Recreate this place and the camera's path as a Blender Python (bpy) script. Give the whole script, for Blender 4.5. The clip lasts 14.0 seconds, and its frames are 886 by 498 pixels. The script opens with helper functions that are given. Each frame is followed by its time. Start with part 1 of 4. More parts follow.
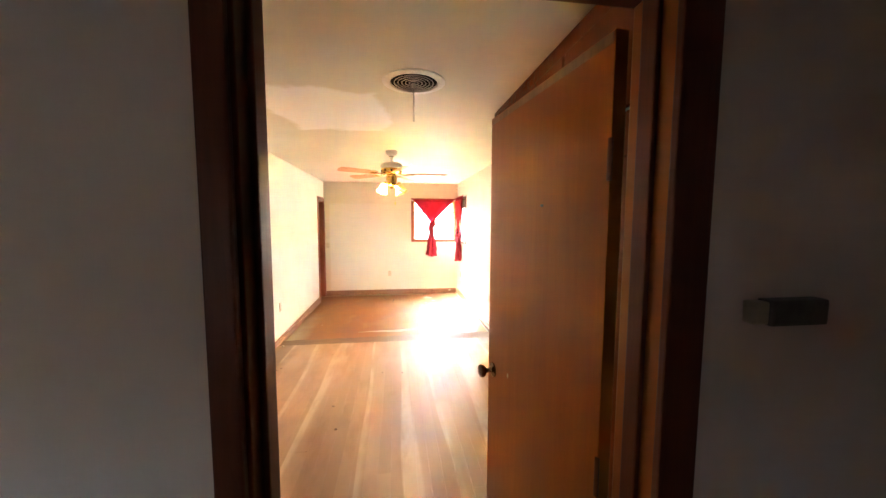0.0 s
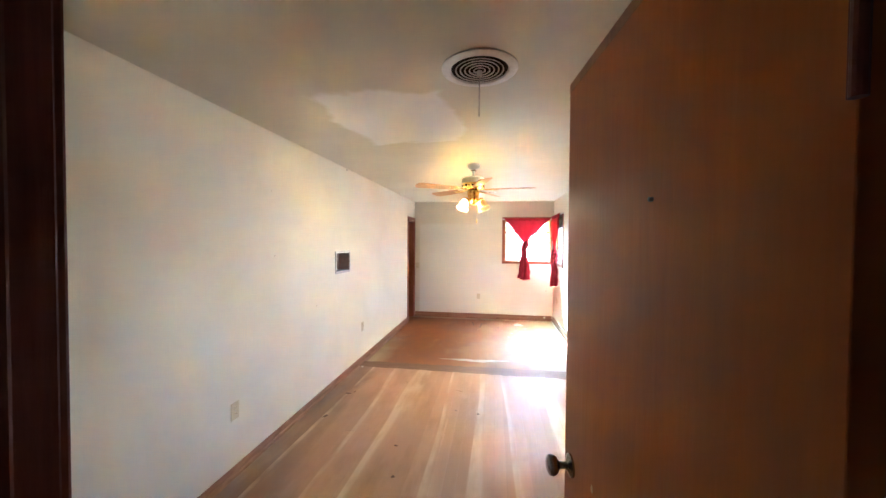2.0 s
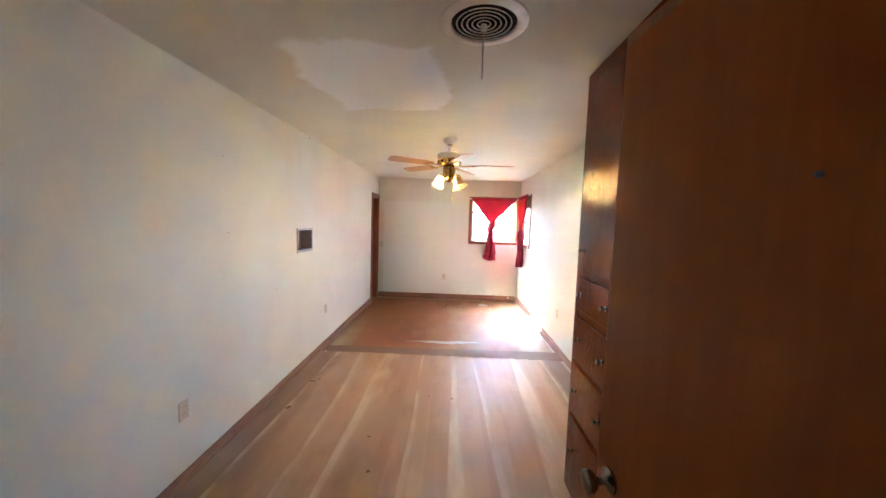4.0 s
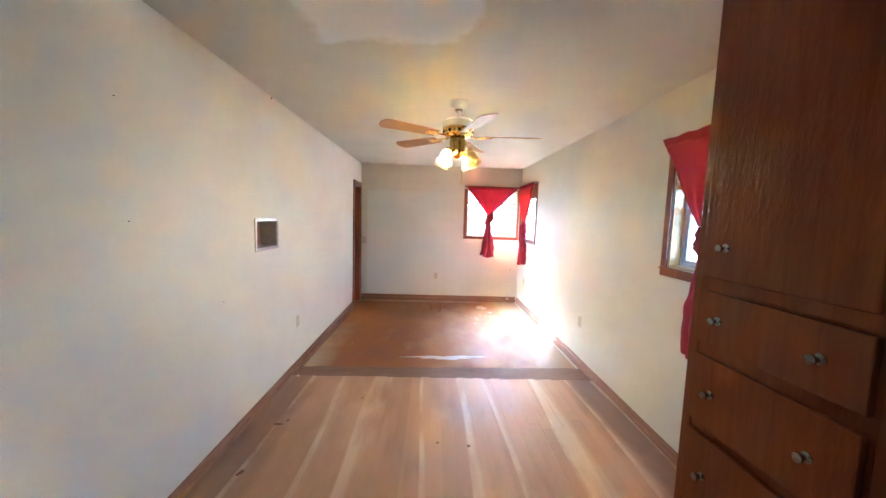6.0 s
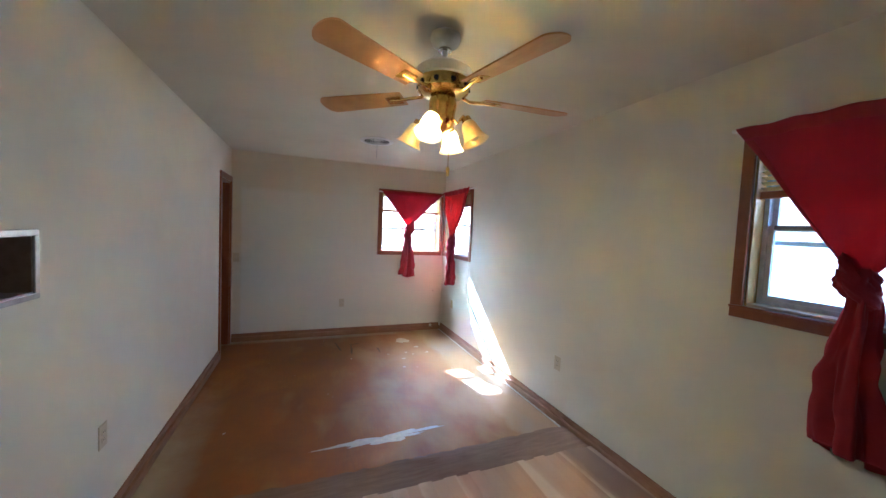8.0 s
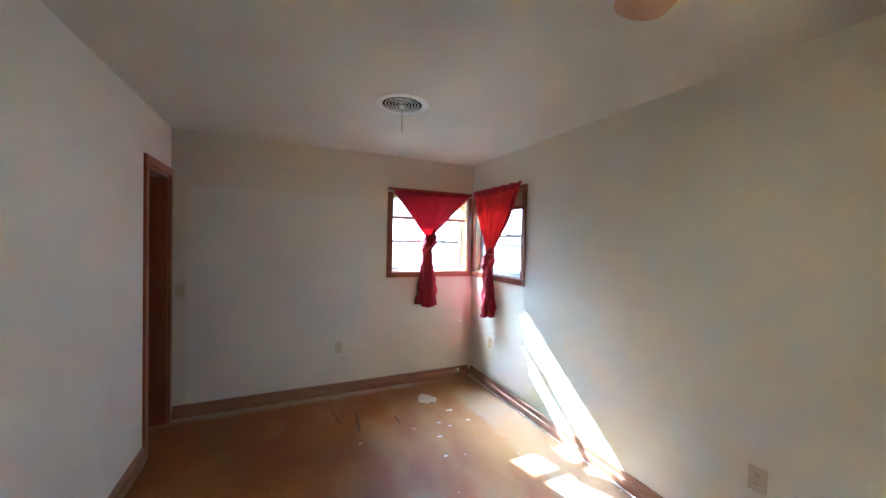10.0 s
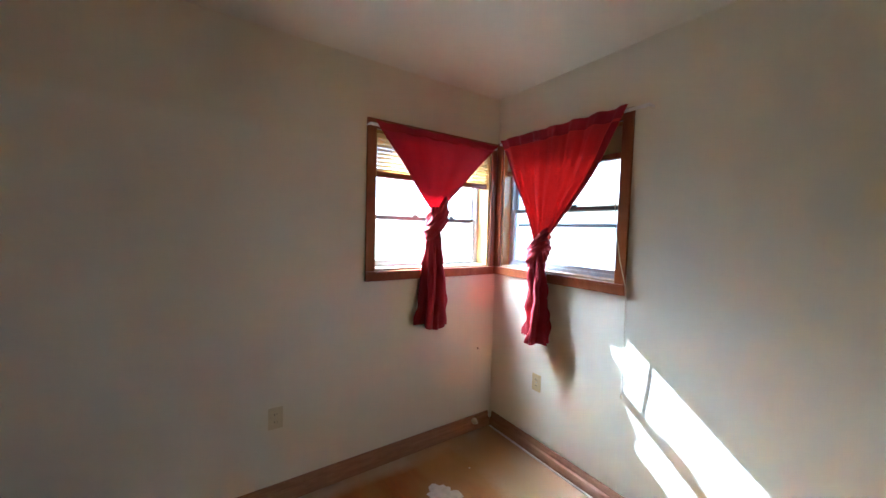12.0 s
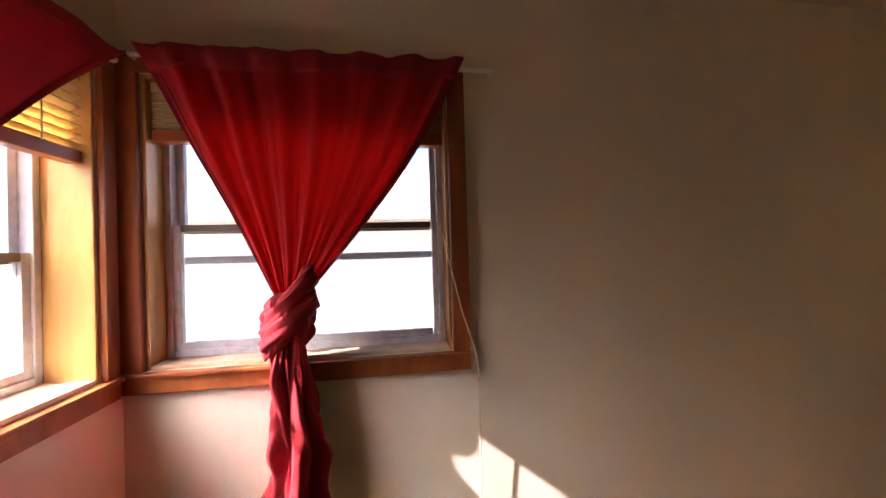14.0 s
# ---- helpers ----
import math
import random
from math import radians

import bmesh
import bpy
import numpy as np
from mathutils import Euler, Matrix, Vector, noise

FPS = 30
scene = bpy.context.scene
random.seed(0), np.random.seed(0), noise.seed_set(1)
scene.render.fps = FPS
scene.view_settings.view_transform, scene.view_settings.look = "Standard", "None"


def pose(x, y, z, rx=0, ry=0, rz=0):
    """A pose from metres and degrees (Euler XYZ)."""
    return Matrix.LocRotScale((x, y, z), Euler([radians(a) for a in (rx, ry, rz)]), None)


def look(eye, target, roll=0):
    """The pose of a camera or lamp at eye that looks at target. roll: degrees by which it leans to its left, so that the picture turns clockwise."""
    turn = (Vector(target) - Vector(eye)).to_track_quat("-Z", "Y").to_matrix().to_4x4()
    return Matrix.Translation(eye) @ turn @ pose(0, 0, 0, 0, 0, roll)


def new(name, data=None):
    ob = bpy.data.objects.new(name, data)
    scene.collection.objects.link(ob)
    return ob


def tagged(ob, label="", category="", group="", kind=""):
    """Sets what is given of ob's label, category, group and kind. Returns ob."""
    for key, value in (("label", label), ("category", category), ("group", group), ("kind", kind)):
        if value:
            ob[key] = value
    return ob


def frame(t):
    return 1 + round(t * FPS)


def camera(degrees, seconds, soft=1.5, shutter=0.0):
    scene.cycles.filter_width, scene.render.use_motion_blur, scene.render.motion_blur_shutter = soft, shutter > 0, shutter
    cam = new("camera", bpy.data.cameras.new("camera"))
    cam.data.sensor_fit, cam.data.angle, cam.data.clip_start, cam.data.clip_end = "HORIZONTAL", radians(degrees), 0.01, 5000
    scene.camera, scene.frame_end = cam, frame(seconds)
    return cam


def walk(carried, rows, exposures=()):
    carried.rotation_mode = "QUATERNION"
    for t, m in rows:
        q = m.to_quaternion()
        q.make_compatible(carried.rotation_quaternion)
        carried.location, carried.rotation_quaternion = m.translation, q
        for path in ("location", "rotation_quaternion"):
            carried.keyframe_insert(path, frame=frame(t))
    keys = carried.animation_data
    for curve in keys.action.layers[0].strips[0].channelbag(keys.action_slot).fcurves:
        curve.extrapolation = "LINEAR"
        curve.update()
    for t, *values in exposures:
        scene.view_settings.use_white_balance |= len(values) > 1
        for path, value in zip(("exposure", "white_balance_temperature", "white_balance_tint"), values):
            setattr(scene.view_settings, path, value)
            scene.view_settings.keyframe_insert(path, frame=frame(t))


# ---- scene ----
cam = camera(103.7, 14.0)
PATH = [
    (0, (0.273, 0.285, 1.622), (0.541, 2.26, 1.457), 0.2),
    (0.5, (0.373, 0.454, 1.594), (0.363, 2.452, 1.496), -1.1),
    (1, (0.473, 0.556, 1.61), (0.129, 2.526, 1.561), -0.3),
    (1.5, (0.523, 0.638, 1.606), (0.127, 2.598, 1.562), 0.0),
    (2, (0.47, 0.703, 1.597), (0.174, 2.681, 1.552), 0.4),
    (2.5, (0.36, 0.736, 1.601), (0.203, 2.729, 1.569), 1.5),
    (3, (0.309, 0.745, 1.605), (0.198, 2.739, 1.499), 1.6),
    (5.5, (0.186, 1.425, 1.551), (0.23, 3.417, 1.37), 2.0),
    (6, (0.045, 1.698, 1.533), (0.109, 3.688, 1.347), 1.8),
    (6.5, (-0.064, 2.019, 1.54), (0.064, 4.013, 1.452), 2.3),
    (7, (-0.18, 2.3, 1.532), (0.182, 4.263, 1.405), 3.0),
    (9.5, (-0.422, 4.109, 1.556), (0.47, 5.897, 1.482), 0.9),
    (10, (-0.384, 4.471, 1.539), (0.445, 6.291, 1.495), 1.4),
    (10.5, (-0.402, 4.908, 1.481), (0.534, 6.676, 1.47), 2.1),
    (11, (-0.376, 5.294, 1.482), (0.575, 7.048, 1.346), 1.8),
    (11.5, (-0.284, 5.715, 1.455), (0.65, 7.48, 1.349), 0.7),
    (12, (-0.162, 6.135, 1.453), (0.956, 7.79, 1.348), 1.6),
    (12.5, (-0.011, 6.527, 1.491), (1.41, 7.932, 1.424), 1.3),
    (13, (0.176, 6.93, 1.476), (1.851, 8.022, 1.505), -0.8),
    (13.5, (0.398, 7.126, 1.451), (2.353, 7.541, 1.521), 0.3),
    (14, (0.544, 7.347, 1.518), (2.523, 7.059, 1.532), -1.6),
]
EXPOSURES = [(0, 6.31, 5560, 11), (0.5, 5.91, 4740, 8), (1.5, 5.81, 4640, 8), (2, 5.76, 4590, 8), (3, 5.51, 4540, 9),
             (5.5, 5.26, 4540, 11), (6.5, 4.98, 4270, 6), (7, 4.36, 4170, 5), (9.5, 3.81, 4250, 5), (11, 3.86, 4270, 3),
             (12, 3.31, 4620, 6), (12.5, 2.86, 5060, 10), (13, 2.61, 5910, 23), (13.5, 1.86, 6510, 36), (14, 2.11, 6760, 34)]
walk(cam, [(t, look(eye, target, roll)) for t, eye, target, roll in PATH], EXPOSURES)

# ---- world, sun, lights ----
SUN_TO = Vector((0.235, -1.0, -0.79)).normalized()
world = bpy.data.worlds.new("sky_world")
scene.world = world
world.use_nodes = True
wn = world.node_tree
sky = wn.nodes.new("ShaderNodeTexSky")
sky.sky_type, sky.sun_disc = 'NISHITA', False
sky.sun_elevation = math.asin(-SUN_TO.z)
sky.sun_rotation = math.atan2(-SUN_TO.x, -SUN_TO.y)
wn.links.new(sky.outputs["Color"], wn.nodes["Background"].inputs["Color"])
wn.nodes["Background"].inputs["Strength"].default_value = 0.11
sun_lamp = bpy.data.lights.new("sun", 'SUN')
sun_lamp.energy, sun_lamp.angle, sun_lamp.color = 5.0, radians(0.5), (1.0, 0.96, 0.9)
new("sun", sun_lamp).matrix_basis = look((0, 0, 20), Vector((0, 0, 20)) + SUN_TO)


# ---- materials ----
def mat_new(name):
    m = bpy.data.materials.new(name)
    m.use_nodes = True
    nt = m.node_tree
    return m, nt, nt.nodes["Principled BSDF"]


def node(nt, kind, **values):
    n = nt.nodes.new(kind)
    for k, v in values.items():
        n.inputs[k.replace("_", " ")].default_value = v
    return n


def rgb(c):
    return (c[0], c[1], c[2], 1.0)


def coords(nt, scale=(1, 1, 1), world_space=True):
    src = nt.nodes.new("ShaderNodeNewGeometry").outputs["Position"] if world_space else nt.nodes.new("ShaderNodeTexCoord").outputs["Object"]
    mp = nt.nodes.new("ShaderNodeMapping")
    mp.inputs["Scale"].default_value = scale
    nt.links.new(src, mp.inputs["Vector"])
    return mp.outputs["Vector"]


def noise_tex(nt, vec, scale, detail=4.0, rough=0.55, distort=0.0):
    n = node(nt, "ShaderNodeTexNoise", Scale=scale, Detail=detail, Roughness=rough, Distortion=distort)
    nt.links.new(vec, n.inputs["Vector"])
    return n.outputs["Fac"]


def ramp(nt, fac, stops):
    r = nt.nodes.new("ShaderNodeValToRGB")
    el = r.color_ramp.elements
    while len(el) < len(stops):
        el.new(0.5)
    for e, (p, c) in zip(el, stops):
        e.position, e.color = p, (rgb(c) if not isinstance(c, (int, float)) else (c, c, c, 1))
    nt.links.new(fac, r.inputs["Fac"])
    return r.outputs["Color"]


def mix(nt, fac, a, b, mode='MIX'):
    n = nt.nodes.new("ShaderNodeMix")
    n.data_type, n.blend_type = 'RGBA', mode
    for sock, v in ((n.inputs[0], fac), (n.inputs[6], a), (n.inputs[7], b)):
        if hasattr(v, "is_linked"):
            nt.links.new(v, sock)
        else:
            sock.default_value = v if isinstance(v, (int, float)) else rgb(v)
    return n.outputs[2]


def maths(nt, op, a, b=0.0, c=0.0):
    n = nt.nodes.new("ShaderNodeMath")
    n.operation = op
    for sock, v in zip(n.inputs, (a, b, c)):
        if hasattr(v, "is_linked"):
            nt.links.new(v, sock)
        else:
            sock.default_value = v
    return n.outputs[0]


def bump(nt, bsdf, height, strength, distance):
    b = node(nt, "ShaderNodeBump", Strength=strength, Distance=distance)
    nt.links.new(height, b.inputs["Height"])
    nt.links.new(b.outputs["Normal"], bsdf.inputs["Normal"])


def paint_mat(name, base, dirty, rough=0.7, orange_peel=0.25, grime=0.5):
    m, nt, p = mat_new(name)
    v = coords(nt)
    big = noise_tex(nt, v, 1.3, 5.0, 0.6, 0.4)
    col = mix(nt, ramp(nt, big, [(0.42, 0.0), (0.75, grime)]), base, dirty)
    spots = noise_tex(nt, v, 9.0, 6.0, 0.7)
    col = mix(nt, ramp(nt, spots, [(0.66, 0.0), (0.8, 0.35 * grime)]), col, tuple(c * 0.75 for c in dirty))
    nt.links.new(col, p.inputs["Base Color"])
    p.inputs["Roughness"].default_value = rough
    bump(nt, p, noise_tex(nt, v, 140.0, 3.0), orange_peel, 0.002)
    return m


def wood_mat(name, dark, light, rough=0.35, grain=(26, 26, 1.6), coat=0.0, ripple=0.0, per_object=0.0, gloss=0.5, sheen=(1.0, 1.0, 1.0)):
    m, nt, p = mat_new(name)
    v = coords(nt, grain)
    g = noise_tex(nt, v, 1.6, 7.0, 0.62, 0.9)
    col = ramp(nt, g, [(0.28, dark), (0.72, light)])
    blotch = noise_tex(nt, coords(nt), 2.4, 4.0)
    col = mix(nt, ramp(nt, blotch, [(0.3, 0.0), (0.9, 0.5)]), col, dark)
    if per_object:
        rnd = nt.nodes.new("ShaderNodeObjectInfo").outputs["Random"]
        col = mix(nt, maths(nt, 'MULTIPLY', rnd, per_object), col, dark)
    nt.links.new(col, p.inputs["Base Color"])
    p.inputs["Roughness"].default_value = rough
    p.inputs["Coat Weight"].default_value = coat
    p.inputs["Coat Roughness"].default_value = 0.12
    p.inputs["Specular IOR Level"].default_value = gloss
    p.inputs["Specular Tint"].default_value = rgb(sheen)
    h = noise_tex(nt, coords(nt, grain), 6.0, 4.0)
    if ripple:
        wv = noise_tex(nt, coords(nt, (22, 22, 6)), 3.2, 2.0, 0.5, 0.6)
        h = maths(nt, 'MULTIPLY_ADD', wv, ripple, h)
    bump(nt, p, h, 0.16, 0.002)
    return m


def plain_mat(name, col, rough=0.4, metal=0.0, speck=0.12):
    m, nt, p = mat_new(name)
    n = noise_tex(nt, coords(nt), 30.0, 5.0)
    c2 = tuple(max(0.0, c * (1 - speck * 2)) for c in col)
    nt.links.new(mix(nt, ramp(nt, n, [(0.4, 0.0), (0.75, 1.0)]), col, c2), p.inputs["Base Color"])
    p.inputs["Roughness"].default_value, p.inputs["Metallic"].default_value = rough, metal
    bump(nt, p, n, 0.05, 0.001)
    return m


def glass_mat(name):
    m, nt, p = mat_new(name)
    p.inputs["Base Color"].default_value = (0.97, 0.99, 0.98, 1)
    p.inputs["Roughness"].default_value = 0.02
    p.inputs["Transmission Weight"].default_value = 1.0
    p.inputs["IOR"].default_value = 1.45
    return m


def cloth_mat(name, col, through_light, amount):
    m, nt, p = mat_new(name)
    v = coords(nt, (1, 1, 1))
    weave = noise_tex(nt, v, 420.0, 2.0)
    big = noise_tex(nt, v, 6.0, 4.0)
    c = mix(nt, ramp(nt, big, [(0.35, 0.0), (0.8, 0.5)]), col, tuple(x * 0.6 for x in col))
    nt.links.new(c, p.inputs["Base Color"])
    p.inputs["Roughness"].default_value = 0.75
    p.inputs["Sheen Weight"].default_value = 0.06
    p.inputs["Specular IOR Level"].default_value = 0.2
    crumple = noise_tex(nt, v, 22.0, 3.0, 0.5, 0.6)
    bump(nt, p, maths(nt, 'MULTIPLY_ADD', crumple, 9.0, weave), 0.3, 0.0012)
    tr = node(nt, "ShaderNodeBsdfTranslucent", Color=rgb(through_light))
    mx = nt.nodes.new("ShaderNodeMixShader")
    mx.inputs["Fac"].default_value = amount
    out = nt.nodes["Material Output"]
    nt.links.new(p.outputs[0], mx.inputs[1])
    nt.links.new(tr.outputs[0], mx.inputs[2])
    nt.links.new(mx.outputs[0], out.inputs["Surface"])
    return m


def repainted_wall():
    """The room's paint with a paler rolled field that stops short of corner and ceiling."""
    m, nt, p = mat_new("repainted_wall_paint")
    v = coords(nt)
    sep = nt.nodes.new("ShaderNodeSeparateXYZ")
    nt.links.new(nt.nodes.new("ShaderNodeNewGeometry").outputs["Position"], sep.inputs[0])
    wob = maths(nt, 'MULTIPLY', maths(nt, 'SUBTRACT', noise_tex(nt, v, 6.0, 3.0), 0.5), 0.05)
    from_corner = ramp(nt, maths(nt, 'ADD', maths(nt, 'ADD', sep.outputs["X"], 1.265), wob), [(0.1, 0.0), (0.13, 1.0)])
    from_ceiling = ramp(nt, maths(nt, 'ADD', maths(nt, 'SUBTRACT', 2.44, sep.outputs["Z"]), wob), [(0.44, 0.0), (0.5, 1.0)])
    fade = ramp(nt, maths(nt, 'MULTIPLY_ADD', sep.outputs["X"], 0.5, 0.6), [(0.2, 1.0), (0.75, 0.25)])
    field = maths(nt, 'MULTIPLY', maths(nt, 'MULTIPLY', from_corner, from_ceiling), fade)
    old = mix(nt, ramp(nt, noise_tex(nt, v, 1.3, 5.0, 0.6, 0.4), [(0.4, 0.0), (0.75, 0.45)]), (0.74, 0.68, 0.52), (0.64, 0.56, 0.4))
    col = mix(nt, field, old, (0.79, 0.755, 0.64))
    spots = noise_tex(nt, v, 9.0, 6.0, 0.7)
    col = mix(nt, ramp(nt, spots, [(0.66, 0.0), (0.8, 0.16)]), col, (0.5, 0.45, 0.33))
    nt.links.new(col, p.inputs["Base Color"])
    p.inputs["Roughness"].default_value = 0.62
    bump(nt, p, noise_tex(nt, v, 140.0, 3.0), 0.22, 0.002)
    return m


NORTHWALL = repainted_wall()
WALL = paint_mat("wall_paint", (0.785, 0.742, 0.605), (0.67, 0.6, 0.44), 0.62, 0.22, 0.45)
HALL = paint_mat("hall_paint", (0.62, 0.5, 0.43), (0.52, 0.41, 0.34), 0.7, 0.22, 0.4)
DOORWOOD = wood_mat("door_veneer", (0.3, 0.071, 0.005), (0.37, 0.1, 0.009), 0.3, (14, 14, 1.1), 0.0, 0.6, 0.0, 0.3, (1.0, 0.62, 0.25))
CABWOOD = wood_mat("cabinet_varnish", (0.145, 0.028, 0.005), (0.21, 0.049, 0.009), 0.2, (16, 16, 1.2), 0.0, 6.0, 0.0, 0.4, (1.0, 0.66, 0.32))
TRIM = wood_mat("stained_trim", (0.19, 0.075, 0.024), (0.36, 0.16, 0.055), 0.36, (24, 24, 1.8), 0.2)
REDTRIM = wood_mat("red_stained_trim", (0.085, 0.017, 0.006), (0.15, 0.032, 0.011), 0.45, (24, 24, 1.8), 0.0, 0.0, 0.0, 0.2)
SILLWOOD = wood_mat("window_trim", (0.21, 0.054, 0.016), (0.34, 0.112, 0.036), 0.32, (9, 9, 2.0), 0.05, 0.0, 0.0, 0.3)
# Window lining wood, coloured paler and yellower than the trim to paint in sunlight.
LITLINING = wood_mat("sunlit_lining_wood", (0.46, 0.26, 0.075), (0.64, 0.41, 0.14), 0.24, (9, 9, 2.0), 0.1, 0.0, 0.0, 0.5)
BASEWOOD = wood_mat("baseboard_wood", (0.22, 0.1, 0.047), (0.36, 0.19, 0.092), 0.4, (3, 3, 26), 0.0, 0.0, 0.0, 0.28)
ALU = plain_mat("window_aluminium", (0.6, 0.66, 0.74), 0.4, 0.15)
PALESILL = wood_mat("pale_sill_wood", (0.5, 0.38, 0.24), (0.66, 0.55, 0.4), 0.4, (6, 6, 6))
DARKALU = plain_mat("meeting_rail_metal", (0.16, 0.14, 0.13), 0.45, 0.6)
STEEL = plain_mat("brushed_steel", (0.55, 0.52, 0.48), 0.32, 0.9)
BRASS = plain_mat("polished_brass", (0.72, 0.5, 0.13), 0.22, 1.0, 0.2)
CHROME = plain_mat("worn_chrome", (0.34, 0.29, 0.23), 0.24, 1.0)
WHITEM = plain_mat("white_enamel", (0.86, 0.85, 0.81), 0.4, 0.0, 0.06)
IVORY = plain_mat("ivory_plastic", (0.62, 0.53, 0.34), 0.4, 0.0, 0.05)
ALMOND = plain_mat("almond_plastic", (0.64, 0.5, 0.22), 0.4, 0.0, 0.05)
DARK = plain_mat("dark_void", (0.03, 0.028, 0.026), 0.8)
DARK.node_tree.nodes["Principled BSDF"].inputs["Specular IOR Level"].default_value = 0.08
BLADE = wood_mat("fan_blade_oak", (0.42, 0.2, 0.05), (0.6, 0.33, 0.1), 0.4, (4, 4, 20))
RED = cloth_mat("red_cotton", (0.37, 0.026, 0.058), (0.52, 0.033, 0.056), 0.42)
REDTHICK = cloth_mat("gathered_red_cotton", (0.36, 0.021, 0.03), (0.46, 0.022, 0.028), 0.16)
# Brighter, more translucent red cotton, its colour standing for window light behind it.
REDBACKLIT = cloth_mat("backlit_red_cotton", (0.42, 0.035, 0.05), (0.92, 0.1, 0.075), 0.62)
GLASS = glass_mat("window_glass")
BLINDWOOD = cloth_mat("yellowed_vinyl", (0.66, 0.52, 0.25), (0.85, 0.66, 0.28), 0.42)
OLDBLIND = cloth_mat("dull_vinyl", (0.5, 0.4, 0.22), (0.6, 0.45, 0.2), 0.08)
FOB = plain_mat("yellow_fob_plastic", (0.85, 0.66, 0.16), 0.3)
CORD = plain_mat("cord_cotton", (0.7, 0.62, 0.45), 0.8)


def ceiling_material():
    m, nt, p = mat_new("ceiling_plaster")
    v = coords(nt)
    geo = nt.nodes.new("ShaderNodeNewGeometry").outputs["Position"]
    sep = nt.nodes.new("ShaderNodeSeparateXYZ")
    nt.links.new(geo, sep.inputs[0])
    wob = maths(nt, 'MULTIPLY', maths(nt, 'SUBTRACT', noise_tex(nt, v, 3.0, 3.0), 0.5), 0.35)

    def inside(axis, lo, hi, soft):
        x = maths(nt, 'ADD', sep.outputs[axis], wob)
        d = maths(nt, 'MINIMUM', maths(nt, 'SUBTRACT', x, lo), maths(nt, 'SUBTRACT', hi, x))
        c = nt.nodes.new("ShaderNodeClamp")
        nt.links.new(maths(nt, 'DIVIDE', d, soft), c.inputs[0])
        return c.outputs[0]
    # paler area with a wavering edge
    pale_area = maths(nt, 'MULTIPLY', inside("X", -0.64, 0.21, 0.05), inside("Y", 2.64, 3.68, 0.05))
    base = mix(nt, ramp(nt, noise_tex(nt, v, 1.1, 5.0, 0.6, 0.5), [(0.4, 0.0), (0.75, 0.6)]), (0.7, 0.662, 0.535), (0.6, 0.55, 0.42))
    col = mix(nt, pale_area, base, (0.84, 0.83, 0.79))
    nt.links.new(col, p.inputs["Base Color"])
    p.inputs["Roughness"].default_value = 0.6
    p.inputs["Specular IOR Level"].default_value = 0.3
    h = maths(nt, 'MULTIPLY_ADD', noise_tex(nt, v, 7.0, 3.0), 3.0, noise_tex(nt, v, 90.0, 3.0))
    bump(nt, p, h, 0.22, 0.003)
    return m


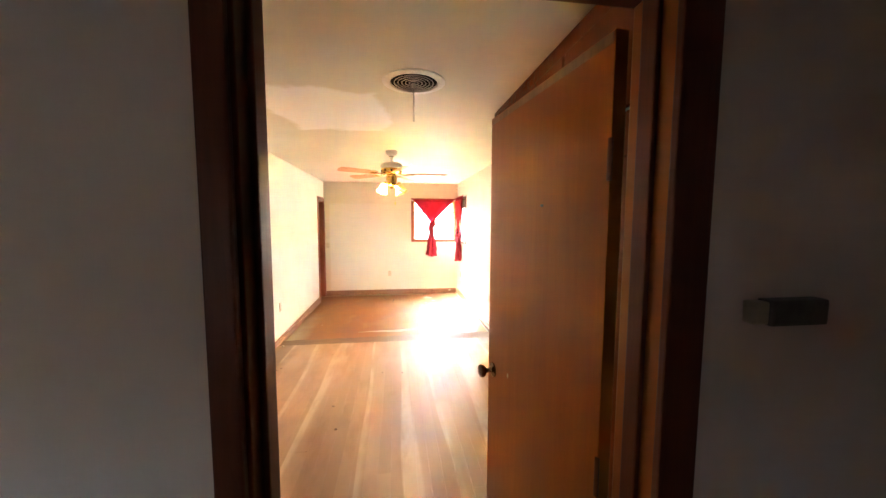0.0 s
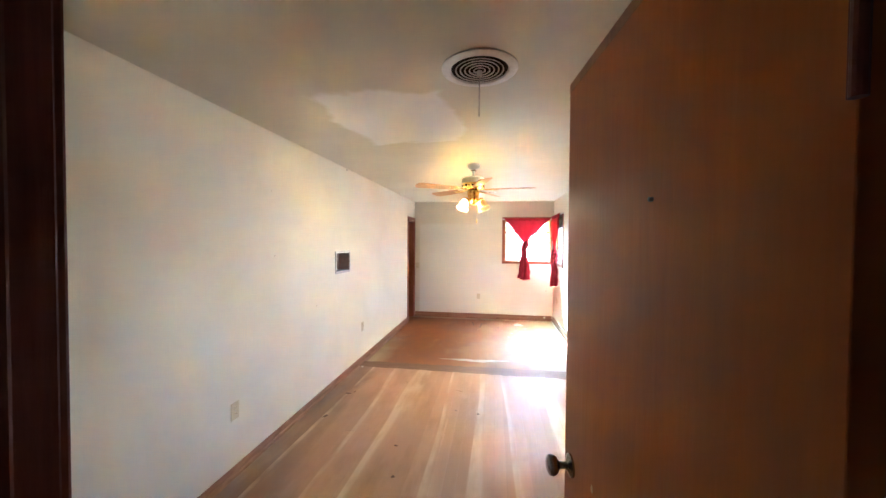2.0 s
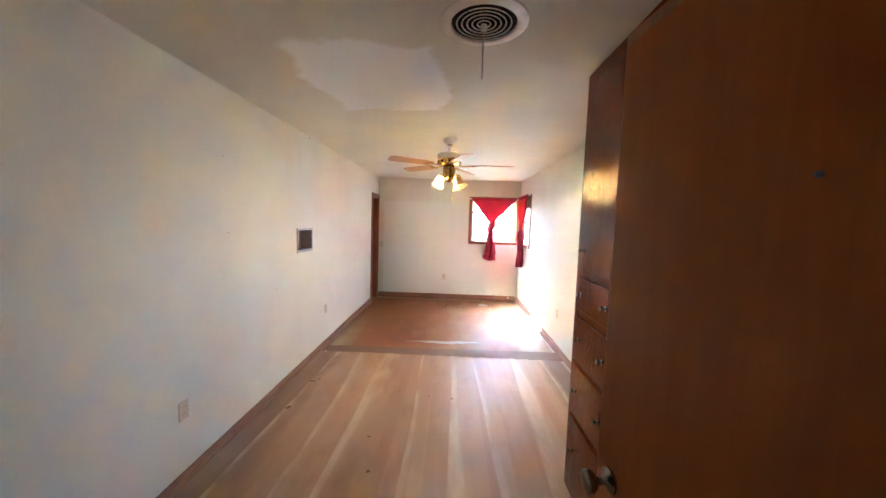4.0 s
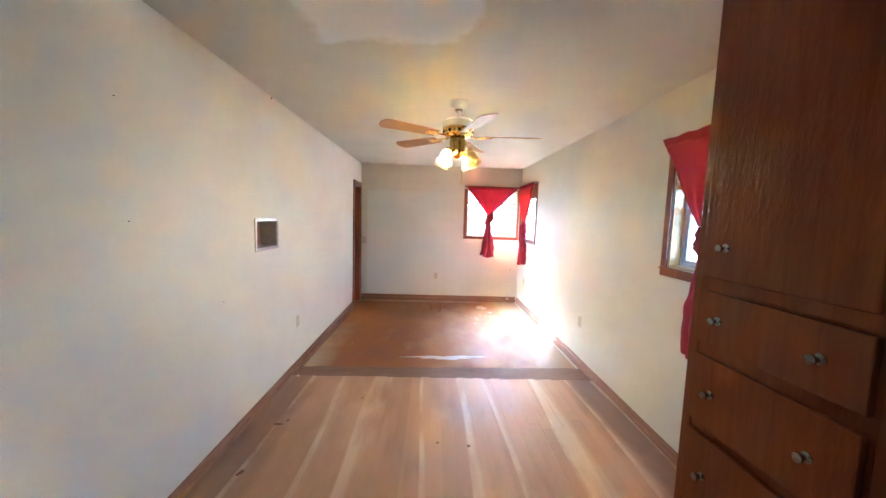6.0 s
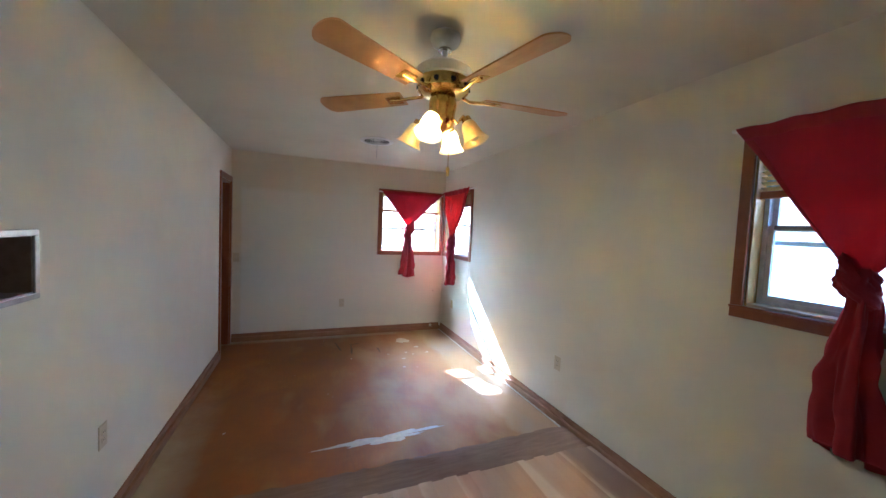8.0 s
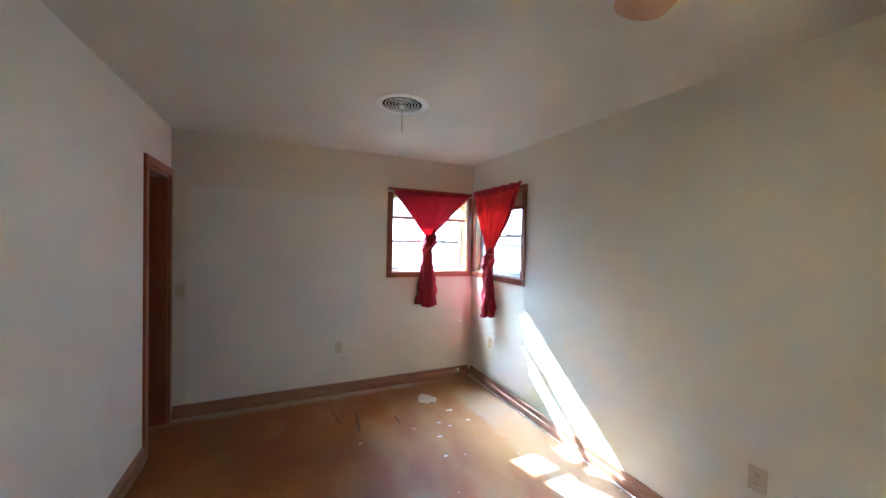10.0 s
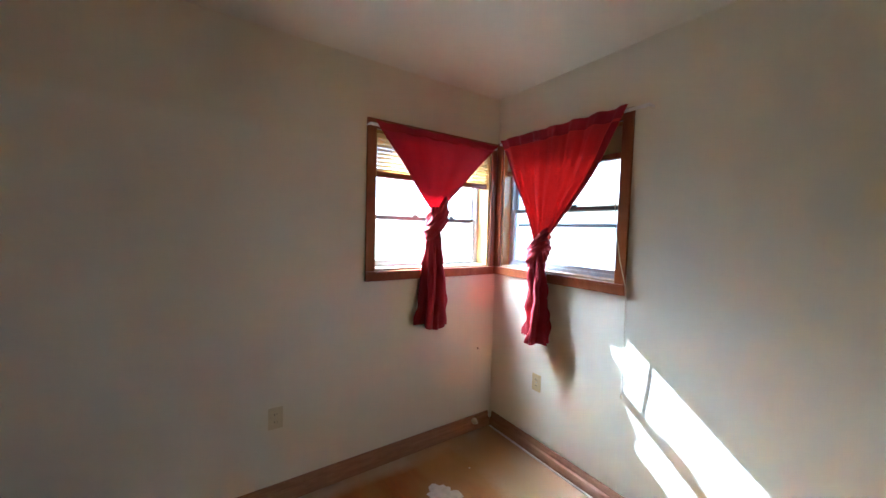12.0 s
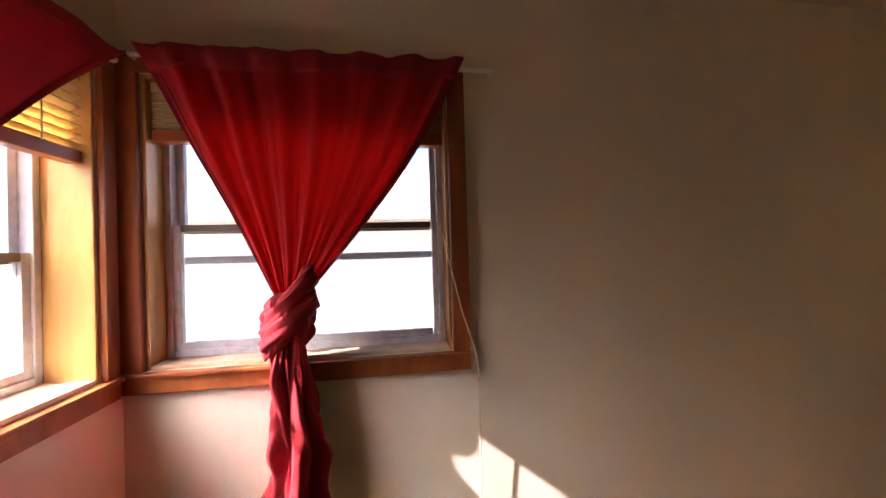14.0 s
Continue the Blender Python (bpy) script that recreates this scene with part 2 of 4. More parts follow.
def plank_material():
    m, nt, p = mat_new("sanded_oak_strip")
    geo = nt.nodes.new("ShaderNodeNewGeometry").outputs["Position"]
    sep = nt.nodes.new("ShaderNodeSeparateXYZ")
    nt.links.new(geo, sep.inputs[0])
    rnd = nt.nodes.new("ShaderNodeObjectInfo").outputs["Random"]
    shift = nt.nodes.new("ShaderNodeCombineXYZ")
    nt.links.new(maths(nt, 'MULTIPLY', rnd, 37.0), shift.inputs["Y"])
    add = nt.nodes.new("ShaderNodeVectorMath")
    nt.links.new(geo, add.inputs[0])
    nt.links.new(shift.outputs[0], add.inputs[1])
    mp = nt.nodes.new("ShaderNodeMapping")
    mp.inputs["Scale"].default_value = (34, 1.3, 10)
    nt.links.new(add.outputs[0], mp.inputs["Vector"])
    g = noise_tex(nt, mp.outputs[0], 1.5, 6.0, 0.6, 0.8)
    board = ramp(nt, rnd, [(0.0, (0.425, 0.235, 0.118)), (0.5, (0.46, 0.262, 0.136)), (1.0, (0.495, 0.292, 0.155))])
    col = mix(nt, ramp(nt, g, [(0.3, 0.2), (0.7, 0.0)]), board, (0.38, 0.21, 0.125))
    v = coords(nt, (1, 0.5, 1))
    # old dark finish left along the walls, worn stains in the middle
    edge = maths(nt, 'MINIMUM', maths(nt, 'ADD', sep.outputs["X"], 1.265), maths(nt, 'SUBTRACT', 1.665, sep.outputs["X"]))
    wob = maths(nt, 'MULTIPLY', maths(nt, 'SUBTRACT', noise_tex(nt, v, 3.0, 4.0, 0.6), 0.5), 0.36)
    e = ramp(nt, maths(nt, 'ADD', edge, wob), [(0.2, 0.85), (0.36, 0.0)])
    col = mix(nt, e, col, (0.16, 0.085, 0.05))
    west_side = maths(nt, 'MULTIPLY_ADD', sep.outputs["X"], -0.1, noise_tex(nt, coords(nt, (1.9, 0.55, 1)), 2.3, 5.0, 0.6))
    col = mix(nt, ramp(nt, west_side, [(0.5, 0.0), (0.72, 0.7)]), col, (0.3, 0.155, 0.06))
    bl = ramp(nt, noise_tex(nt, coords(nt, (1.1, 0.35, 1)), 1.6, 4.0, 0.6), [(0.55, 0.0), (0.75, 0.4)])
    col = mix(nt, bl, col, (0.58, 0.42, 0.31))
    # long pale lap lines from the sander, running with the boards
    drift = maths(nt, 'MULTIPLY', noise_tex(nt, coords(nt, (0.8, 0.07, 1)), 2.2, 2.0), 0.75)
    lap = maths(nt, 'FRACT', maths(nt, 'DIVIDE', maths(nt, 'ADD', sep.outputs["X"], drift), 0.33))
    fade = ramp(nt, noise_tex(nt, coords(nt, (1.6, 0.5, 1)), 2.0, 4.0, 0.6), [(0.38, 0.0), (0.57, 0.85)])
    line = maths(nt, 'MULTIPLY', ramp(nt, lap, [(0.0, 0.0), (0.03, 1.0), (0.13, 0.9), (0.2, 0.25), (0.4, 0.0)]), fade)
    col = mix(nt, line, col, (0.64, 0.445, 0.28))
    nt.links.new(col, p.inputs["Base Color"])
    nt.links.new(ramp(nt, noise_tex(nt, v, 5.0, 5.0), [(0.3, 0.3), (0.7, 0.52)]), p.inputs["Roughness"])
    p.inputs["Specular IOR Level"].default_value = 0.36
    bump(nt, p, g, 0.12, 0.002)
    return m


def subfloor_material():
    m, nt, p = mat_new("stained_plywood")
    geo = nt.nodes.new("ShaderNodeNewGeometry").outputs["Position"]
    sep = nt.nodes.new("ShaderNodeSeparateXYZ")
    nt.links.new(geo, sep.inputs[0])
    v = coords(nt)
    big = noise_tex(nt, v, 1.4, 6.0, 0.62, 0.6)
    col = ramp(nt, big, [(0.3, (0.2, 0.058, 0.007)), (0.55, (0.29, 0.1, 0.014)), (0.8, (0.38, 0.17, 0.036))])
    fine = noise_tex(nt, coords(nt, (30, 3, 1)), 2.0, 5.0)
    col = mix(nt, ramp(nt, fine, [(0.35, 0.3), (0.65, 0.0)]), col, (0.2, 0.08, 0.03))
    wob = maths(nt, 'MULTIPLY', maths(nt, 'SUBTRACT', noise_tex(nt, v, 4.0, 5.0, 0.65), 0.5), 0.12)
    west = maths(nt, 'ADD', sep.outputs["X"], 1.265)
    north = maths(nt, 'SUBTRACT', 8.12, sep.outputs["Y"])
    bare = ramp(nt, maths(nt, 'ADD', west, wob), [(0.1, 0.8), (0.32, 0.0)])
    reach = ramp(nt, maths(nt, 'MULTIPLY_ADD', sep.outputs["Y"], 0.1, wob), [(0.55, 1.0), (0.69, 0.0)])
    col = mix(nt, maths(nt, 'MULTIPLY', bare, reach), col, (0.47, 0.37, 0.21))
    col = mix(nt, ramp(nt, maths(nt, 'ADD', north, wob), [(0.07, 0.8), (0.16, 0.0)]), col, (0.45, 0.34, 0.21))
    # bare greyish margin along the window wall
    east = maths(nt, 'ADD', maths(nt, 'SUBTRACT', 1.665, sep.outputs["X"]), maths(nt, 'MULTIPLY', wob, 2.2))
    col = mix(nt, ramp(nt, east, [(0.38, 0.7), (0.46, 0.0)]), col, (0.36, 0.29, 0.22))
    # yellow-grey patches, more of them towards the window wall
    lean = maths(nt, 'MULTIPLY_ADD', sep.outputs["X"], 0.17, noise_tex(nt, coords(nt, (1.5, 0.8, 1)), 2.0, 4.0, 0.5, 0.2))
    col = mix(nt, ramp(nt, lean, [(0.5, 0.0), (0.72, 0.65), (0.9, 0.8)]), col, (0.36, 0.2, 0.06))
    spl = ramp(nt, noise_tex(nt, coords(nt, (1.2, 1, 1)), 11.0, 3.0, 0.55), [(0.735, 0.0), (0.76, 0.8)])
    col = mix(nt, spl, col, (0.62, 0.56, 0.47))
    nt.links.new(col, p.inputs["Base Color"])
    nt.links.new(ramp(nt, big, [(0.3, 0.42), (0.7, 0.6)]), p.inputs["Roughness"])
    p.inputs["Specular IOR Level"].default_value = 0.28
    bump(nt, p, maths(nt, 'ADD', big, fine), 0.15, 0.003)
    return m


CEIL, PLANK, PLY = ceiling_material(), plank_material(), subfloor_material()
STRIPWOOD = wood_mat("weathered_strip", (0.16, 0.088, 0.05), (0.31, 0.19, 0.115), 0.65, (2.5, 22, 8), 0.0, 0.0, 0.45, 0.18)
PALEPAINT = plain_mat("dried_white_paint", (0.62, 0.55, 0.45), 0.7)
GLUE = plain_mat("dark_scuff", (0.13, 0.055, 0.02), 0.6)
SIDING = paint_mat("white_siding", (0.88, 0.88, 0.86), (0.8, 0.8, 0.77), 0.6, 0.1, 0.4)
ROOF = plain_mat("pale_grey_shingle", (0.62, 0.61, 0.6), 0.9)


def ground_material():
    m, nt, p = mat_new("dry_lawn")
    v = coords(nt)
    a = noise_tex(nt, v, 0.5, 8.0, 0.65)
    b = noise_tex(nt, v, 18.0, 6.0, 0.7)
    col = mix(nt, b, ramp(nt, a, [(0.35, (0.26, 0.22, 0.11)), (0.7, (0.42, 0.35, 0.22))]), (0.3, 0.26, 0.17))
    nt.links.new(col, p.inputs["Base Color"])
    p.inputs["Roughness"].default_value = 0.95
    bump(nt, p, b, 0.5, 0.03)
    return m


LAWN = ground_material()


def shade_glass(name):
    m, nt, p = mat_new(name)
    p.inputs["Base Color"].default_value = (0.93, 0.82, 0.55, 1)
    p.inputs["Roughness"].default_value = 0.45
    tr = node(nt, "ShaderNodeBsdfTranslucent", Color=(0.95, 0.8, 0.46, 1))
    mx = nt.nodes.new("ShaderNodeMixShader")
    mx.inputs["Fac"].default_value = 0.6
    nt.links.new(p.outputs[0], mx.inputs[1])
    nt.links.new(tr.outputs[0], mx.inputs[2])
    nt.links.new(mx.outputs[0], nt.nodes["Material Output"].inputs["Surface"])
    return m


SHADE = shade_glass("frosted_shade_glass")
bulb_m, bulb_nt, bulb_p = mat_new("lit_bulb")
bulb_p.inputs["Base Color"].default_value = (1, 0.9, 0.7, 1)
bulb_p.inputs["Emission Color"].default_value = (1, 0.72, 0.36, 1)
bulb_p.inputs["Emission Strength"].default_value = 27.0
BULB = bulb_m


# ---- mesh helpers ----
def box(bm, x0, x1, y0, y1, z0, z1):
    vs = [bm.verts.new((x, y, z)) for x in (x0, x1) for y in (y0, y1) for z in (z0, z1)]
    for f in ((0, 1, 3, 2), (4, 6, 7, 5), (0, 4, 5, 1), (2, 3, 7, 6), (0, 2, 6, 4), (1, 5, 7, 3)):
        bm.faces.new([vs[i] for i in f])
    return vs


def boxes(*dims, bevel=0.0, segments=2):
    bm = bmesh.new()
    for d in dims:
        box(bm, *d)
    if bevel:
        bmesh.ops.bevel(bm, geom=bm.edges[:], offset=bevel, segments=segments, affect='EDGES', profile=0.6)
    return bm


def lathe(profile, segments=32, matrix=None, closed=False):
    bm = bmesh.new()
    rings = []
    for r, z in profile:
        if r < 1e-5:
            rings.append([bm.verts.new((0, 0, z))])
        else:
            rings.append([bm.verts.new((r * math.cos(2 * math.pi * i / segments), r * math.sin(2 * math.pi * i / segments), z)) for i in range(segments)])
    pairs = list(zip(rings, rings[1:])) + ([(rings[-1], rings[0])] if closed else [])
    for a, b in pairs:
        for i in range(segments):
            j = (i + 1) % segments
            q = [a[i % len(a)], a[j % len(a)], b[j % len(b)], b[i % len(b)]]
            q = [v for k, v in enumerate(q) if v not in q[:k]]
            if len(q) > 2:
                bm.faces.new(q)
    if matrix is not None:
        bmesh.ops.transform(bm, matrix=matrix, verts=bm.verts)
    return bm


def tube(points, radius, segments=8):
    bm = bmesh.new()
    pts = [Vector(p) for p in points]
    rings = []
    for i, p in enumerate(pts):
        d = (pts[min(i + 1, len(pts) - 1)] - pts[max(i - 1, 0)]).normalized()
        side = d.orthogonal().normalized() if i == 0 else (side - d * side.dot(d)).normalized()
        up = d.cross(side)
        rings.append([bm.verts.new(p + radius * (math.cos(a) * side + math.sin(a) * up)) for a in (2 * math.pi * k / segments for k in range(segments))])
    for a, b in zip(rings, rings[1:]):
        for i in range(segments):
            bm.faces.new((a[i], a[(i + 1) % segments], b[(i + 1) % segments], b[i]))
    bm.faces.new(rings[0][::-1])
    bm.faces.new(rings[-1])
    return bm


def finish(name, bm, material, smooth=None):
    me = bpy.data.meshes.new(name)
    bmesh.ops.recalc_face_normals(bm, faces=bm.faces[:])
    bm.to_mesh(me)
    bm.free()
    me.materials.append(material)
    if smooth:
        me.polygons.foreach_set("use_smooth", [True] * len(me.polygons))
        if smooth < 180:
            me.set_sharp_from_angle(angle=radians(smooth))
    return me


def thing(name, at, label, category, group="", kind=""):
    ob = new(name)
    ob.empty_display_size = 0.1
    ob.matrix_basis = Matrix.Translation(at)
    return tagged(ob, label, category, group, kind)


def part(name, bm, material, parent, label="", smooth=None):
    """One mesh, modelled in world metres, under a thing or a part."""
    ob = new(name, finish(name, bm, material, smooth))
    ob.parent = parent
    if parent.type == 'EMPTY':
        ob.matrix_parent_inverse = parent.matrix_basis.inverted()
    if label:
        ob["label"] = label
    return ob


def solid(name, bm, material, label, category, group="", kind="", smooth=None):
    return tagged(new(name, finish(name, bm, material, smooth)), label, category, group, kind)


def holed(axis, plane0, plane1, u0, u1, z0, z1, holes):
    """A wall slab across the given axis between two planes, with rectangular holes (u0, u1, z0, z1)."""
    us = sorted({u0, u1, *[h[0] for h in holes], *[h[1] for h in holes]})
    zs = sorted({z0, z1, *[h[2] for h in holes], *[h[3] for h in holes]})
    us, zs = [u for u in us if u0 <= u <= u1], [z for z in zs if z0 <= z <= z1]
    bm = bmesh.new()
    for ua, ub in zip(us, us[1:]):
        for za, zb in zip(zs, zs[1:]):
            um, zm = (ua + ub) / 2, (za + zb) / 2
            if any(h[0] < um < h[1] and h[2] < zm < h[3] for h in holes):
                continue
            box(bm, *((plane0, plane1, ua, ub, za, zb) if axis == "x" else (ua, ub, plane0, plane1, za, zb)))
    bmesh.ops.remove_doubles(bm, verts=bm.verts, dist=1e-5)
    inner = [f for f in bm.faces if sum(1 for e in f.edges for g in e.link_faces if g is not f and set(g.verts) == set(f.verts))]
    bmesh.ops.delete(bm, geom=list(set(inner)), context='FACES')
    return bm


# ---- the room's shell ----
XW, XE, YN, YS, YH, H = -1.265, 1.665, 8.12, 0.992, 0.875, 2.44
T = 0.14
DOOR = (0.016, 0.79, -0.02, 2.09)
WDOOR = (7.545, 8.045, -0.06, 2.035)
NICHE = (4.322, 4.663, 1.247, 1.455)
WIN1 = (0.67, 1.59, 1.195, 2.05)
WIN2 = (7.16, 8.06, 1.195, 2.06)
WIN3 = (3.13, 4.02, 1.235, 2.05)

solid("wall_west", holed("x", XW - T, XW, YS, YN + T, -0.06, H, [WDOOR, NICHE]), WALL, "off-white painted plaster wall with scuffs", "wall", kind="structure")
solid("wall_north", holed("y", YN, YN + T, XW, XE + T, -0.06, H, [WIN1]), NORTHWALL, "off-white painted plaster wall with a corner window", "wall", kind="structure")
solid("wall_east", holed("x", XE, XE + T, YH, YN, -0.06, H, [WIN2, WIN3]), WALL, "off-white painted plaster wall with two windows", "wall", kind="structure")
solid("wall_south", holed("y", YH, YS, XW - T, XE, -0.02, H, [DOOR]), WALL, "painted wall between room and hall with a doorway", "wall", kind="structure")
# x, y, radius
VENTS = ((0.386, 2.43, 0.186), (0.31, 6.7, 0.175))


def ceiling_slab():
    """The slab as a grid of boxes, left open over each round vent."""
    cuts = [(x - 0.69 * r, x + 0.69 * r, y - 0.69 * r, y + 0.69 * r) for x, y, r in VENTS]
    xs = sorted({-3.2, XE + T, *[c for q in cuts for c in q[:2]]})
    ys = sorted({-1.4, YN + T, *[c for q in cuts for c in q[2:]]})
    bm = bmesh.new()
    for xa, xb in zip(xs, xs[1:]):
        for ya, yb in zip(ys, ys[1:]):
            xm, ym = (xa + xb) / 2, (ya + yb) / 2
            if not any(q[0] < xm < q[1] and q[2] < ym < q[3] for q in cuts):
                box(bm, xa, xb, ya, yb, H, H + 0.12)
    box(bm, XE + T, 2.6, -1.4, 1.05, H, H + 0.12)
    return bm


solid("ceiling", ceiling_slab(), CEIL, "cream plaster ceiling with a paler area", "ceiling", kind="structure")
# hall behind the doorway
# Hole in the south wall is out of view, added to let daylight in.
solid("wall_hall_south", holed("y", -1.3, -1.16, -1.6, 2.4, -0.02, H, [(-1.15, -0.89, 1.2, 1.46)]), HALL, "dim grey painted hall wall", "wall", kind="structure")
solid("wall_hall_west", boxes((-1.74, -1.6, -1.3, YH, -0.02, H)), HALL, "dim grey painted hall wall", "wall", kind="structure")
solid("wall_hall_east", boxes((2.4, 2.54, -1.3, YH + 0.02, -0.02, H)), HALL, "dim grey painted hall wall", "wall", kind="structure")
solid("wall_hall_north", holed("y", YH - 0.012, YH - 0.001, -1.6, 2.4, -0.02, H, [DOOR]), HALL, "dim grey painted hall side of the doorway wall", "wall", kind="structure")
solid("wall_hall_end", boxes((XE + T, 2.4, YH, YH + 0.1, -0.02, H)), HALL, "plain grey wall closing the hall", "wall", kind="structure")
# small lobby behind the side doorway
solid("wall_lobby_west", boxes((-2.9, -2.76, 6.6, 9.2, -0.06, H)), WALL, "dim painted lobby wall", "wall", kind="structure")
solid("wall_lobby_north", boxes((-2.76, XW - T, 9.06, 9.2, -0.06, H)), WALL, "dim painted lobby wall", "wall", kind="structure")
solid("wall_lobby_south", boxes((-2.76, XW - T, 6.6, 6.74, -0.06, H)), WALL, "dim painted lobby wall", "wall", kind="structure")
solid("wall_lobby_east", boxes((XW - T, XW - 0.02, YN + T, 9.2, -0.06, H)), WALL, "dim painted lobby wall", "wall", kind="structure")
solid("ceiling_lobby", boxes((-2.9, XW, YN + T, 9.2, H, H + 0.12)), CEIL, "plain lobby ceiling", "ceiling", kind="structure")
# Roof never in view, added to block daylight; its eaves dim the windows.
solid("roof", boxes((-3.3, XE + T + 0.45, -1.5, YN + T + 0.4, H + 0.13, H + 0.28), (XE + T + 0.45, 2.7, -1.5, 1.1, H + 0.13, H + 0.28), (-3.3, XW, YN + T + 0.4, 9.3, H + 0.13, H + 0.28)), ROOF, "flat grey roof slab over the house, unseen, with eaves added to cut sky light", "roof", kind="structure")

# floors
floor = thing("floor", (0, 3, 0), "worn sanded hardwood strip floor with dark edges", "floor", kind="structure")
part("floor_bed", boxes((-3.0, XE + T, -1.4, 9.25, -0.14, -0.072)), DARK, floor, "dark underlay in the joints")
part("plywood_sheet", boxes((XW, XE, 4.84, YN, -0.07, -0.042), bevel=0.001, segments=1), PLY, floor, "orange-brown stained plywood with pale bare margins")
part("lobby_boards", boxes((-2.76, XW, 6.74, 9.06, -0.07, -0.042)), PLY, floor)
part("hall_boards", boxes((-1.6, 2.4, -1.16, YS, -0.02, 0.0)), PLY, floor)

# ---- baseboards and trim ----
def baseboard(name, x0, x1, y0, y1, along, side, foot=0.041):
    """A moulded board with a quarter-round shoe. side: the sign of the way into the room."""
    prof = [(0, 0.0), (0.028, 0.0), (0.03, 0.05), (0.026, 0.058), (0.018, 0.062), (0.013, 0.064), (0.013, 0.092), (0.009, 0.102), (0, 0.104)]
    bm = bmesh.new()
    rings = []
    for end in (0, 1):
        if along == "y":
            rings.append([bm.verts.new((x0 + side * d, (y0, y1)[end], z - foot)) for d, z in prof])
        else:
            rings.append([bm.verts.new(((x0, x1)[end], y0 + side * d, z - foot)) for d, z in prof])
    n = len(prof)
    for i in range(n):
        bm.faces.new((rings[0][i], rings[0][(i + 1) % n], rings[1][(i + 1) % n], rings[1][i]))
    bm.faces.new(rings[0])
    bm.faces.new(rings[1][::-1])
    return solid(name, bm, BASEWOOD, "brown stained wooden baseboard with shoe moulding", "baseboard", kind="structure", smooth=30)


baseboard("baseboard_west", XW, 0, YS, 7.483, "y", 1)
baseboard("baseboard_north", XW + 0.02, XE - 0.028, YN, 0, "x", -1)
east_board = baseboard("baseboard_east", XE, 0, 2.954, YN - 0.03, "y", -1)
part("floor_gap_strip", boxes((XE - 0.041, XE - 0.0265, 5.02, YN - 0.04, -0.0415, -0.034), bevel=0.001, segments=1), PALEPAINT, east_board, "thin pale strip at the foot")
baseboard("baseboard_south", XW + 0.03, -0.06, YS, 0, "x", 1)


def door_casing(name, axis, plane, side, u0, u1, z1, wide, material, label, thick=0.018, foot=0.0, u_out0=None, u_out1=None):
    """Two legs and a head round an opening on one wall face."""
    a, b = plane, plane + side * thick
    lo, hi = min(a, b), max(a, b)
    c = thing(name, ((lo, u0, 0) if axis == "x" else (u0, lo, 0)), label, "door trim", kind="structure")
    o0 = u0 - wide if u_out0 is None else u_out0
    o1 = u1 + wide if u_out1 is None else u_out1
    for n, (ua, ub, za, zb) in (("leg", (o0, u0, foot, z1)), ("leg", (u1, o1, foot, z1)), ("head", (o0, o1, z1, z1 + wide))):
        part(n, boxes((lo, hi, ua, ub, za, zb) if axis == "x" else (ua, ub, lo, hi, za, zb), bevel=0.004), material, c)
    return c


door_casing("trim_hall_door", "y", YH - 0.012, -1, DOOR[0] + 0.014, DOOR[1] - 0.028, 2.065, 0.062, REDTRIM, "dark red-stained casing on the hall side of the doorway", u_out0=-0.016, u_out1=0.84)
door_casing("trim_room_door", "y", YS, 1, DOOR[0] + 0.006, DOOR[1] - 0.006, 2.075, 0.06, REDTRIM, "dark red-stained casing on the room side of the doorway")
door_casing("trim_side_door", "x", XW, 1, WDOOR[0], WDOOR[1], 2.03, 0.062, SILLWOOD, "reddish brown wooden casing round the side doorway", u_out1=8.105, foot=-0.042)

jamb = thing("door_frame", (DOOR[0], YH, 0), "dark red-stained wooden door jamb with stop", "door frame", kind="structure")
part("jamb_leg", boxes((DOOR[0] + 0.001, DOOR[0] + 0.02, YH - 0.01, YS, 0.004, 2.066), bevel=0.003), REDTRIM, jamb)
# Leg given the brighter door veneer so that its colour looks lit.
part("jamb_leg", boxes((DOOR[1] - 0.02, DOOR[1] - 0.001, YH - 0.01, YS, 0.004, 2.066), bevel=0.003), DOORWOOD, jamb, "orange-brown jamb leg, coloured brighter to look lit")
part("jamb_head", boxes((DOOR[0] + 0.02, DOOR[1] - 0.02, YH - 0.01, YS, 2.067, 2.088), bevel=0.002), REDTRIM, jamb)
part("stop", boxes((DOOR[0] + 0.02, DOOR[0] + 0.032, YH + 0.03, YH + 0.075, 0.004, 2.065), bevel=0.004), REDTRIM, jamb)
part("stop", boxes((DOOR[1] - 0.032, DOOR[1] - 0.02, YH + 0.03, YH + 0.075, 0.004, 2.065), bevel=0.004), REDTRIM, jamb)
part("strike_plate", boxes((DOOR[0] + 0.02, DOOR[0] + 0.0225, YH + 0.085, YH + 0.115, 0.88, 0.97), bevel=0.001), BRASS, jamb, "small brass strike plate")

side_frame = thing("door_frame_side", (XW - T, WDOOR[0], 0), "dark red-brown jamb of the side doorway", "door frame", kind="structure")
part("jamb_leg", boxes((XW - T - 0.02, XW + 0.002, WDOOR[0] + 0.001, WDOOR[0] + 0.02, -0.042, 2.01), bevel=0.003), SILLWOOD, side_frame)
part("jamb_leg", boxes((XW - T - 0.02, XW + 0.002, WDOOR[1] - 0.02, WDOOR[1] - 0.001, -0.042, 2.01), bevel=0.003), SILLWOOD, side_frame)
part("jamb_head", boxes((XW - T - 0.02, XW + 0.002, WDOOR[0] + 0.02, WDOOR[1] - 0.02, 2.005, 2.028), bevel=0.003), SILLWOOD, side_frame)

